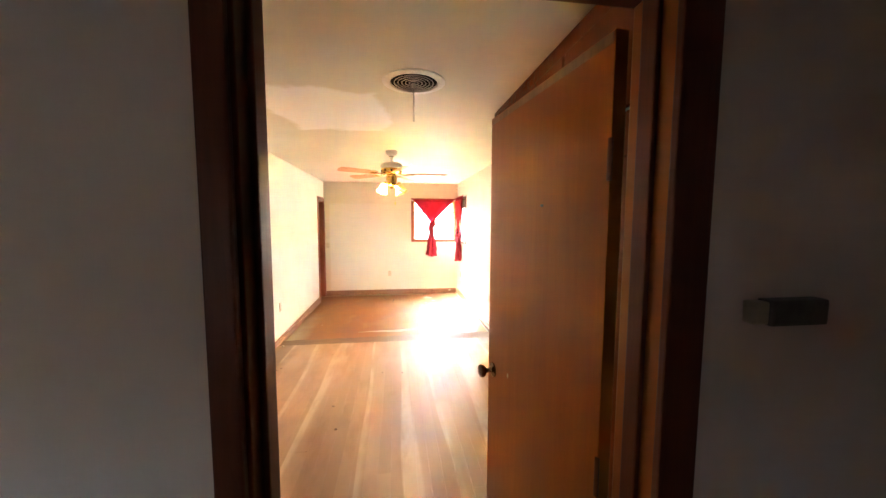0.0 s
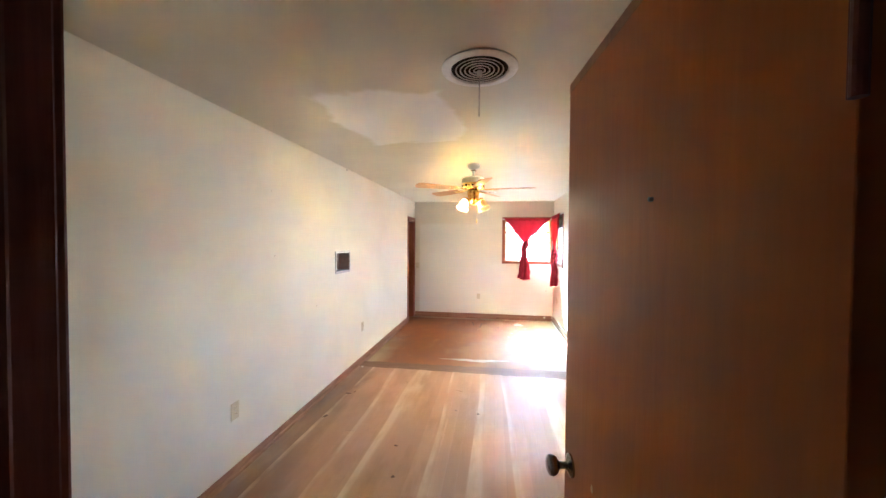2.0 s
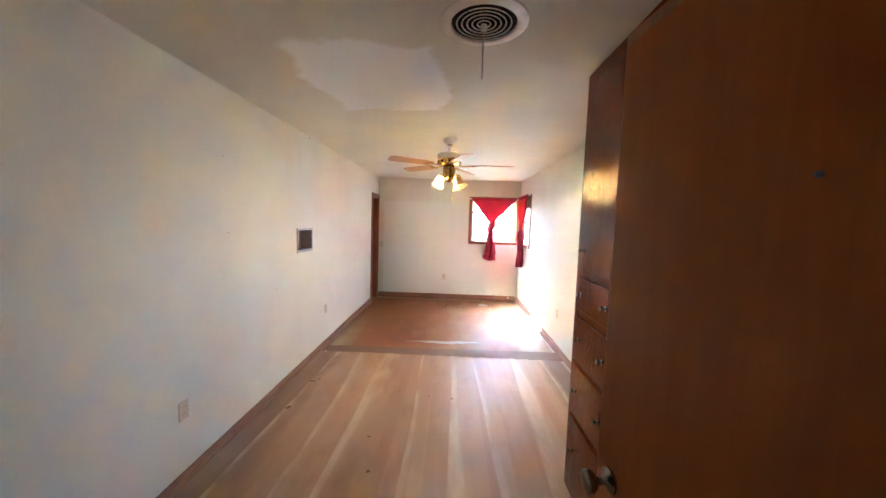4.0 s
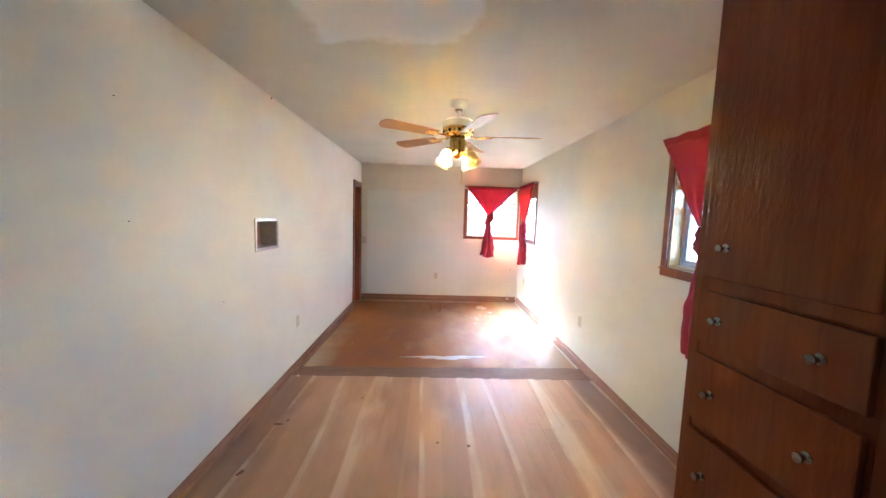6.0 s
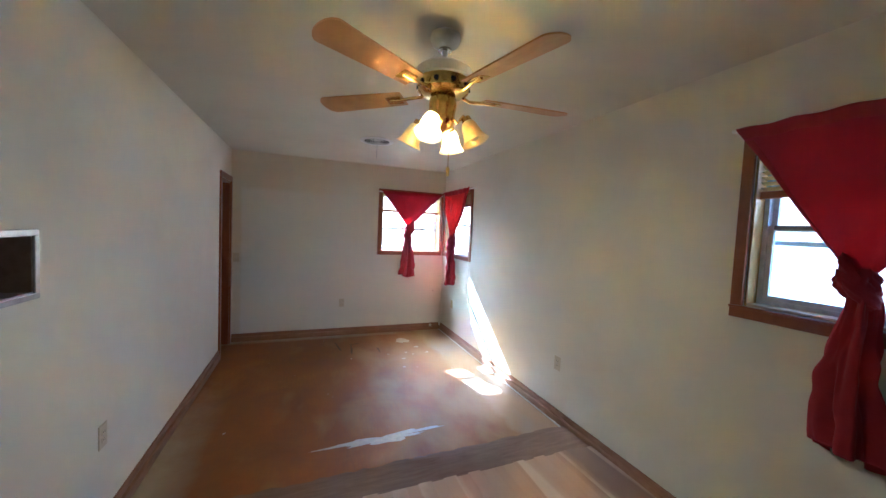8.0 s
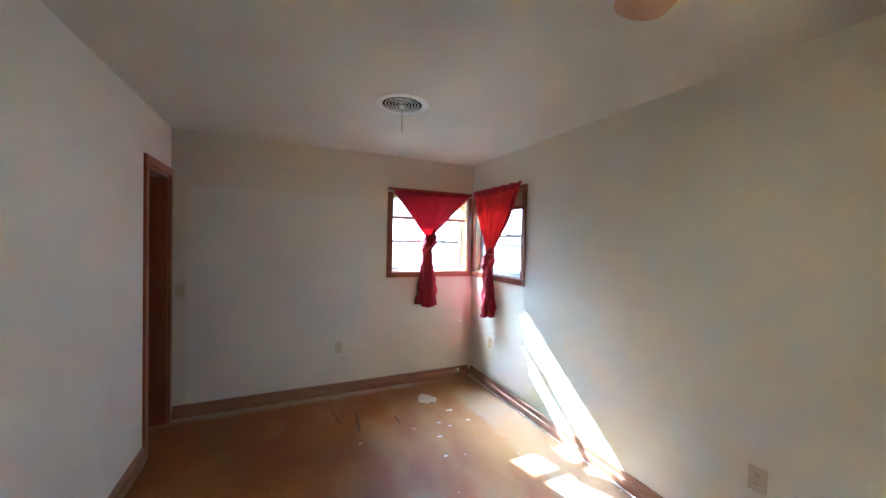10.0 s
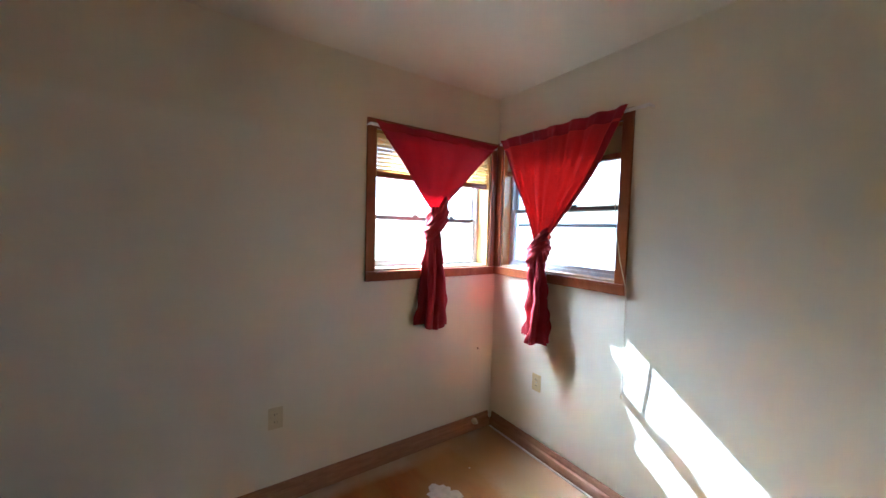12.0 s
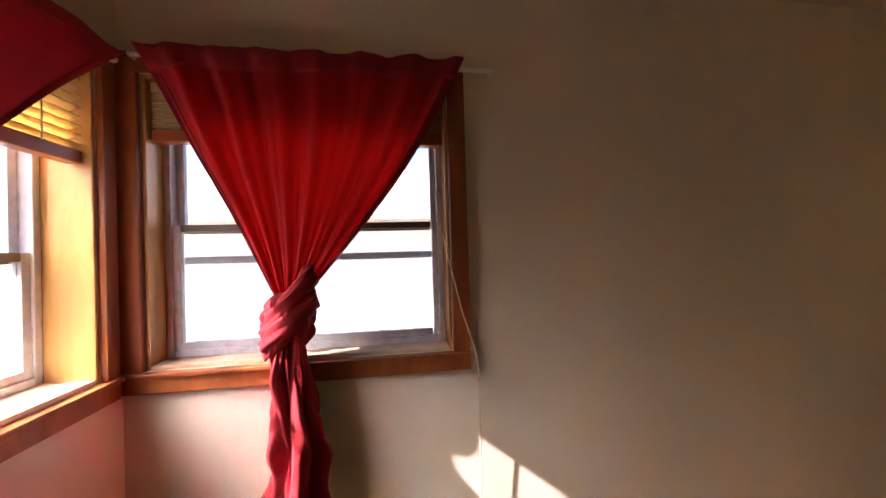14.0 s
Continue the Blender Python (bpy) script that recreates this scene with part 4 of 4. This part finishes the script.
for i in range(20):
    a = 2 * math.pi * i / 20
    bm = lathe([(0, 0), (0.011, 0.002), (0.012, 0.006), (0, 0.008)], 10)
    bmesh.ops.transform(bm, matrix=fan_at(2.204) @ Matrix.Rotation(a, 4, 'Z') @ Matrix.Translation((0.117, 0, 0)) @ Matrix.Rotation(math.pi / 2 - 0.17, 4, 'Y') @ Matrix.Diagonal((1.6, 1, 1, 1)), verts=bm.verts)
    part("filigree", bm, DARK if i % 2 else BRASS, fan, "dark pierced ornament" if i % 2 else "brass ornament")
part("switch_cup", lathe([(0.045, 2.158), (0.062, 2.15), (0.066, 2.115), (0.058, 2.07), (0.062, 2.05), (0.05, 2.02), (0.03, 2.003), (0.012, 1.995), (0, 1.993)], 36, fan_at()), BRASS, fan, smooth=35)
for i in range(5):
    a = radians(-4 + 72 * i)
    m = fan_at(2.168) @ Matrix.Rotation(a, 4, 'Z') @ Matrix.Rotation(radians(11), 4, 'X')
    bm = bmesh.new()
    outline = []
    for k in range(9):
        t = k / 8
        outline.append((0.2 + 0.42 * t, 0.052 + 0.016 * t))
    tip = [(0.62 + 0.045 * math.sin(b), 0.068 * math.cos(b)) for b in (math.pi * k / 10 for k in range(1, 10))]
    loop = outline + tip + [(x, -y) for x, y in reversed(outline)]
    top = [bm.verts.new((x, y, 0.003)) for x, y in loop]
    bot = [bm.verts.new((x, y, -0.003)) for x, y in loop]
    bm.faces.new(top)
    bm.faces.new(bot[::-1])
    for k in range(len(loop)):
        bm.faces.new((top[k], bot[k], bot[(k + 1) % len(loop)], top[(k + 1) % len(loop)]))
    bmesh.ops.transform(bm, matrix=m, verts=bm.verts)
    bl = part("blade", bm, BLADE, fan, "honey-coloured wooden fan blade")
    bm = tube([(0.1, 0, 0.0), (0.14, 0.014, -0.01), (0.18, 0.006, -0.008), (0.22, 0, -0.006), (0.27, 0, -0.006)], 0.008)
    bm2 = boxes((0.21, 0.29, -0.03, 0.03, -0.0075, -0.0035), bevel=0.0015, segments=1)
    for q, n in ((bm, "blade_arm"), (bm2, "blade_plate")):
        bmesh.ops.transform(q, matrix=m, verts=q.verts)
        part(n, q, BRASS, bl, smooth=40)
lit_at = []
for i in range(4):
    a = radians(50 + 90 * i)
    lit = i in (0, 2)
    ca, sa = math.cos(a), math.sin(a)
    arm = [(FX + ca * r, FY + sa * r, z) for r, z in ((0.05, 2.06), (0.075, 2.035), (0.09, 2.05), (0.103, 2.068), (0.114, 2.055))]
    lm = part("light_arm", tube(arm, 0.006, 10), BRASS, fan, smooth=60)
    m = Matrix.Translation((FX + ca * 0.114, FY + sa * 0.114, 2.058)) @ Matrix.Rotation(a, 4, 'Z') @ Matrix.Rotation(radians(-26), 4, 'Y')
    part("socket", lathe([(0, 0.004), (0.02, 0.0), (0.023, -0.02), (0.02, -0.04)], 20, m), BRASS, lm, smooth=50)
    prof = [(0.02, -0.02), (0.03, -0.029), (0.037, -0.05), (0.041, -0.075), (0.046, -0.098), (0.057, -0.117), (0.064, -0.125)]
    prof += [(r - 0.003, z) for r, z in reversed(prof)]
    sh = lathe(prof, 40, m, closed=True)
    part("shade", sh, SHADE, lm, "lit frosted bell glass shade" if lit else "unlit cream bell glass shade", smooth=60)
    part("bulb", lathe([(0, -0.04), (0.012, -0.042), (0.014, -0.06), (0.024, -0.08), (0.026, -0.095), (0.018, -0.112), (0, -0.118)], 20, m), BULB if lit else WHITEM, lm, "glowing bulb" if lit else "dark bulb", smooth=60)
part("pull_chain", tube([(FX + 0.04, FY, 2.03), (FX + 0.04, FY, 1.94), (FX + 0.04, FY, 1.84)], 0.0016, 6), BRASS, fan)
part("chain_fob", lathe([(0, 0), (0.007, 0.004), (0.009, 0.03), (0.006, 0.045), (0, 0.048)], 16, Matrix.Translation((FX + 0.04, FY, 1.795))), FOB, fan, "small yellow pull fob", smooth=50)


# ---- round ceiling vents ----
def vent(x, y, r, label, rod_length):
    v = thing("ceiling_vent", (x, y, H), label, "air vent", group="round ceiling vents")
    m = Matrix.Translation((x, y, H))
    part("flange", lathe([(r, -0.001), (r, -0.006), (r * 0.94, -0.01), (r * 0.8, -0.013), (r * 0.76, -0.011), (r * 0.74, -0.002), (0.142, -0.001)], 56, m), WHITEM, v, smooth=35)
    part("duct", lathe([(r * 0.75, -0.0025), (r * 0.68, -0.003), (r * 0.66, 0.11), (0, 0.112)], 44, m), DARK, v, "dark duct opening", smooth=30)
    for k in range(5):
        a = r * (0.64 - 0.118 * k)
        lip = -0.009
        part("cone_ring", lathe([(a, lip), (a - 0.0055, lip + 0.003), (a - 0.0068, lip + 0.003), (a - 0.0045, lip - 0.0022)], 44, m, closed=True), WHITEM, v, smooth=60)
    part("hub", lathe([(0, -0.036), (0.012, -0.034), (0.014, -0.012), (0, -0.01)], 20, m), WHITEM, v, smooth=50)
    part("damper_rod", lathe([(0, -0.034), (0.0032, -0.034), (0.0032, -rod_length), (0, -rod_length - 0.001)], 10, m), STEEL, v, "thin hanging damper rod")
    return v


vent(*VENTS[0], "round white ceiling vent with a hanging rod, by the hall door", 0.232)
vent(*VENTS[1], "round white ceiling vent with a hanging rod, by the corner windows", 0.185)


# ---- wall fittings ----
def outlet(place, s, z, label, material=IVORY):
    o = thing("wall_outlet", place(s, 0, z), label, "outlet", group="wall outlets")

    def b(sa, sb, da, db, za, zb, bevel=0.0015):
        p, q = place(s + sa, da, z + za), place(s + sb, db, z + zb)
        return boxes((min(p.x, q.x), max(p.x, q.x), min(p.y, q.y), max(p.y, q.y), min(p.z, q.z), max(p.z, q.z)), bevel=bevel, segments=2)
    part("plate", b(-0.036, 0.036, 0.0005, 0.006, -0.058, 0.058, 0.002), material, o)
    for dz in (-0.02, 0.02):
        rc = part("receptacle", b(-0.016, 0.016, 0.006, 0.0085, dz - 0.0135, dz + 0.0135, 0.001), material, o)
        for ds in (-0.006, 0.006):
            part("slot", b(ds - 0.0012, ds + 0.0012, 0.0083, 0.0088, dz - 0.003, dz + 0.005, 0), DARK, rc)
    part("screw", b(-0.003, 0.003, 0.006, 0.0072, -0.003, 0.003, 0.001), STEEL, o)
    return o


def on_west(s, d, z):
    return Vector((XW + d, s, z))


outlet(on_west, 2.802, 0.438, "pale ivory outlet plate on the long wall")
outlet(on_west, 5.106, 0.458, "pale ivory outlet plate low on the long wall")
outlet(on_north, 0.13, 0.43, "ivory outlet plate on the end wall")
outlet(on_east, 5.319, 0.451, "ivory outlet plate on the window wall")
outlet(on_east, 7.668, 0.45, "yellowed almond outlet plate under the corner window", ALMOND)

sw = thing("light_switch", (-1.2, YN, 1.07), "ivory light switch plate beside the side doorway", "light switch")
part("plate", boxes((-1.236, -1.164, YN - 0.006, YN - 0.0005, 1.01, 1.126), bevel=0.002), IVORY, sw)
part("toggle", boxes((-1.205, -1.195, YN - 0.018, YN - 0.006, 1.062, 1.08), bevel=0.002), IVORY, sw)
for dz in (-0.03, 0.03):
    part("screw", boxes((-1.203, -1.197, YN - 0.0075, YN - 0.006, 1.067 + dz, 1.073 + dz), bevel=0.001), STEEL, sw)

fix = thing("hall_thermostat", (1.02, YH - 0.013, 1.45), "small dark box with a pale end on the hall wall", "thermostat")
part("body", boxes((0.965, 1.09, YH - 0.045, YH - 0.0125, 1.425, 1.475), bevel=0.006), DARKALU, fix)
part("end_cap", boxes((0.935, 0.9645, YH - 0.04, YH - 0.0125, 1.428, 1.472), bevel=0.005), IVORY, fix, "pale plastic end")

# framed niche in the long wall
niche = thing("wall_niche", (XW, NICHE[0], NICHE[2]), "small recessed wall box with a brushed metal frame", "wall niche")
y0, y1, z0, z1 = NICHE
lin = 0.003
part("back", boxes((XW - 0.125, XW - 0.12, y0 + lin, y1 - lin, z0 + lin, z1 - lin)), GLUE, niche, "dark brown back of the recess")
part("side", boxes((XW - 0.12, XW, y0 + 0.0005, y0 + lin, z0 + lin, z1 - lin)), STEEL, niche)
part("side", boxes((XW - 0.12, XW, y1 - lin, y1 - 0.0005, z0 + lin, z1 - lin)), STEEL, niche)
part("top", boxes((XW - 0.12, XW, y0 + 0.0005, y1 - 0.0005, z1 - lin, z1 - 0.0005)), STEEL, niche)
part("bottom", boxes((XW - 0.12, XW, y0 + 0.0005, y1 - 0.0005, z0 + 0.0005, z0 + lin)), STEEL, niche)
fr = 0.022
part("frame_rail", boxes((XW + 0.0005, XW + 0.01, y0 - fr, y1 + fr, z1, z1 + fr), bevel=0.003), STEEL, niche, "brushed metal frame")
part("frame_rail", boxes((XW + 0.0005, XW + 0.01, y0 - fr, y1 + fr, z0 - fr, z0), bevel=0.003), STEEL, niche)
part("frame_stile", boxes((XW + 0.0005, XW + 0.01, y0 - fr, y0, z0, z1), bevel=0.003), STEEL, niche)
part("frame_stile", boxes((XW + 0.0005, XW + 0.01, y1, y1 + fr, z0, z1), bevel=0.003), STEEL, niche)

# ---- marks and litter on the floor and walls ----
def blot(name, cx, cy, rx, ry, z, material, label, seed, category, ragged=0.35, turn=0.0):
    rng = random.Random(seed)
    bm = bmesh.new()
    n = 40
    ph = [rng.uniform(0, 6.28) for _ in range(5)]
    ring_top, ring_bot = [], []
    for i in range(n):
        a = 2 * math.pi * i / n
        r = 1 + ragged * (0.5 * math.sin(3 * a + ph[0]) + 0.35 * math.sin(7 * a + ph[1]) + 0.3 * math.sin(13 * a + ph[2])) * rng.uniform(0.6, 1.2)
        x, y = rx * r * math.cos(a), ry * r * math.sin(a)
        x, y = x * math.cos(turn) - y * math.sin(turn), x * math.sin(turn) + y * math.cos(turn)
        ring_top.append(bm.verts.new((cx + x, cy + y, z + 0.0012)))
        ring_bot.append(bm.verts.new((cx + x * 1.03, cy + y * 1.03, z)))
    bm.faces.new(ring_top)
    bm.faces.new(ring_bot[::-1])
    for i in range(n):
        bm.faces.new((ring_top[i], ring_bot[i], ring_bot[(i + 1) % n], ring_top[(i + 1) % n]))
    return solid(name, bm, material, label, category)


FZ = -0.042
blot("paint_splash", 0.235, 5.475, 0.37, 0.045, FZ, PALEPAINT, "long pale smear of dried paint on the plywood", 2, "paint stain", 0.55, 0.04)
blot("paint_splash", 0.93, 7.67, 0.085, 0.1, FZ, PALEPAINT, "pale bare patch on the plywood near the corner", 5, "paint stain", 0.3, 0.3)
for k, (x, y, r) in enumerate(((1.045, 7.37, 0.03), (0.86, 7.2, 0.018), (0.93, 7.12, 0.014), (0.78, 7.0, 0.02), (1.12, 7.15, 0.02), (0.72, 6.75, 0.016))):
    blot("paint_fleck", x, y, r, r * 0.6, FZ, PALEPAINT, "small pale paint fleck on the plywood", 20 + k, "paint stain", 0.5)
for k, (x, y, lx, ly, t) in enumerate(((0.055, 7.6, 0.008, 0.16, 0.15), (0.21, 7.47, 0.011, 0.18, -0.08), (0.27, 7.67, 0.06, 0.009, 0.2), (0.54, 7.38, 0.009, 0.085, 0.02))):
    blot("floor_scuff", x, y, lx, ly, FZ, GLUE, "dark curved scuff on the plywood", 40 + k, "scuff mark", 0.35, t)
for k, (x, y, rx, ry) in enumerate(((-1.03, 4.12, 0.03, 0.012), (-0.98, 4.17, 0.012, 0.01), (-1.04, 3.64, 0.026, 0.014), (0.33, 3.9, 0.012, 0.011), (0.12, 3.93, 0.009, 0.008), (-0.28, 3.3, 0.014, 0.008), (-0.2, 2.95, 0.012, 0.012), (-0.5, 4.5, 0.007, 0.007))):
    blot("floor_debris", x, y, rx, ry, 0.0008, GLUE, "small dark crumb on the floorboards", 60 + k, "debris", 0.22, 0.6 * k)
solid("floor_crumb", lathe([(0, 0.0), (0.012, 0.002), (0.014, 0.01), (0.007, 0.016), (0, 0.017)], 10, Matrix.Translation((-1.17, 4.86, 0.001))), PALEPAINT, "pale crumb of plaster by the baseboard", "debris")
solid("door_stop", lathe([(0, 0), (0.02, 0.0), (0.022, 0.012), (0.016, 0.03), (0.01, 0.045), (0, 0.046)], 18, Matrix.Translation((1.49, YN - 0.032, 0.03)) @ Matrix.Rotation(math.pi / 2, 4, 'X') @ Matrix.Translation((0, 0, -0.018))), IVORY, "pale knob on the end baseboard", "door stop", smooth=50)
for y, z in ((3.2, 1.98), (3.24, 1.47), (3.9, 0.95)):
    solid("wall_hook", lathe([(0, 0), (0.0022, 0.001), (0.002, 0.006), (0, 0.008)], 10, Matrix.Translation((XW, y, z)) @ Matrix.Rotation(math.pi / 2, 4, 'Y')), GLUE, "dark nail remaining in the long wall", "nail")
solid("wall_hook", lathe([(0, 0), (0.007, 0.001), (0.006, 0.008), (0, 0.01)], 12, Matrix.Translation((XW, 4.6, 2.425)) @ Matrix.Rotation(math.pi / 2, 4, 'Y')), GLUE, "dark plug high on the long wall", "nail")

solid("wall_hook", lathe([(0, 0), (0.006, 0.001), (0.005, 0.007), (0, 0.009)], 10, Matrix.Translation((1.519, YN, 0.576)) @ Matrix.Rotation(math.pi / 2, 4, 'X')), GLUE, "dark nail remaining in the end wall", "nail")

# ---- outdoors ----
solid("ground", boxes((-400, 400, -400, 400, -0.9, -0.6)), LAWN, "dry sunlit lawn round the house", "ground", kind="structure")
solid("foundation", boxes((-3.25, XE + T - 0.01, -1.45, 9.25, -0.62, -0.15)), SIDING, "plain house foundation", "foundation", kind="structure")
nb = thing("neighbor_house", (9.5, 6, -0.6), "white-sided neighbouring house in full sun", "house")
part("wall", boxes((9.0, 15.0, -3.0, 13.0, -0.61, 2.5)), SIDING, nb)
for i in range(16):
    part("siding_board", boxes((8.975, 8.999, -3.0, 13.0, -0.55 + 0.19 * i, -0.37 + 0.19 * i), bevel=0.004, segments=1), SIDING, nb)
bm = bmesh.new()
rf = [(8.4, 2.4), (12.0, 4.2), (15.6, 2.4), (15.6, 2.28), (12.0, 4.08), (8.4, 2.28)]
ends = [[bm.verts.new((x, y, z)) for x, z in rf] for y in (-3.5, 13.5)]
for i in range(6):
    bm.faces.new((ends[0][i], ends[0][(i + 1) % 6], ends[1][(i + 1) % 6], ends[1][i]))
bm.faces.new(ends[0])
bm.faces.new(ends[1][::-1])
part("roof", bm, ROOF, nb)

# ---- floor strips, last ----
rng = random.Random(11)
strip = boxes((-0.5, 0.5, -0.5, 0.5, -0.07, 0.0), bevel=0.0)
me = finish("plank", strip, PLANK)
W = 0.083
x = XW + 0.001
while x < XE - 0.01:
    w = min(W, XE - x)
    y = YS + 0.002
    first = True
    stop = 4.9 - (x - XW) * 0.006 + rng.uniform(-0.01, 0.006)
    while y < stop:
        L = rng.uniform(0.6, 3.4) if first else rng.uniform(1.6, 3.6)
        first = False
        y2 = min(stop, y + L)
        if stop - y2 < 0.35:
            y2 = stop
        p = new("plank", me)
        p.parent = floor
        p.matrix_parent_inverse = floor.matrix_basis.inverted()
        p.matrix_basis = Matrix.Translation((x + w / 2, (y + y2) / 2, rng.uniform(-0.0006, 0.0004))) @ Matrix.Diagonal((w - 0.0006, y2 - y - 0.0006, 1, 1))
        y = y2
    x += W
# rough boards laid across where the two floors meet


def far(q):
    return 5.115 + (q - XW) * 0.02


xa = XW + 0.01
ends = [xa, -0.45, 0.28, 0.72, XE - 0.01]
for i, (a, b) in enumerate(zip(ends, ends[1:])):
    bm = bmesh.new()
    n = 14
    tops, lows = [], []
    loop = [(a + (b - a) * k / n, 4.86 + rng.uniform(-0.008, 0.008)) for k in range(n + 1)] + [(b + (a - b) * k / n, far(b + (a - b) * k / n) + rng.uniform(-0.012, 0.012)) for k in range(n + 1)]
    tops = [bm.verts.new((q, r, -0.012)) for q, r in loop]
    lows = [bm.verts.new((q, r, -0.044)) for q, r in loop]
    bm.faces.new(tops)
    for k in range(len(loop)):
        bm.faces.new((tops[k], lows[k], lows[(k + 1) % len(loop)], tops[(k + 1) % len(loop)]))
    part("cross_board", bm, STRIPWOOD, floor, "rough grey-brown board across the floor joint")
# pale broken line of old filler where the plywood begins
for a, b in ((-0.95, -0.45), (-0.36, 0.02), (0.1, 0.44), (0.52, 0.63), (0.7, 1.28), (1.33, 1.6)):
    y = far((a + b) / 2) + 0.017
    bm = bmesh.new()
    n = 12
    loop = [(a + (b - a) * k / n, y - rng.uniform(0.004, 0.011)) for k in range(n + 1)] + [(b + (a - b) * k / n, y + rng.uniform(0.002, 0.008)) for k in range(n + 1)]
    tops = [bm.verts.new((q, r, -0.0395)) for q, r in loop]
    lows = [bm.verts.new((q, r, -0.043)) for q, r in loop]
    bm.faces.new(tops)
    for k in range(len(loop)):
        bm.faces.new((tops[k], lows[k], lows[(k + 1) % len(loop)], tops[(k + 1) % len(loop)]))
    part("filler_line", bm, PALEPAINT, floor, "pale crumbled filler along the joint")
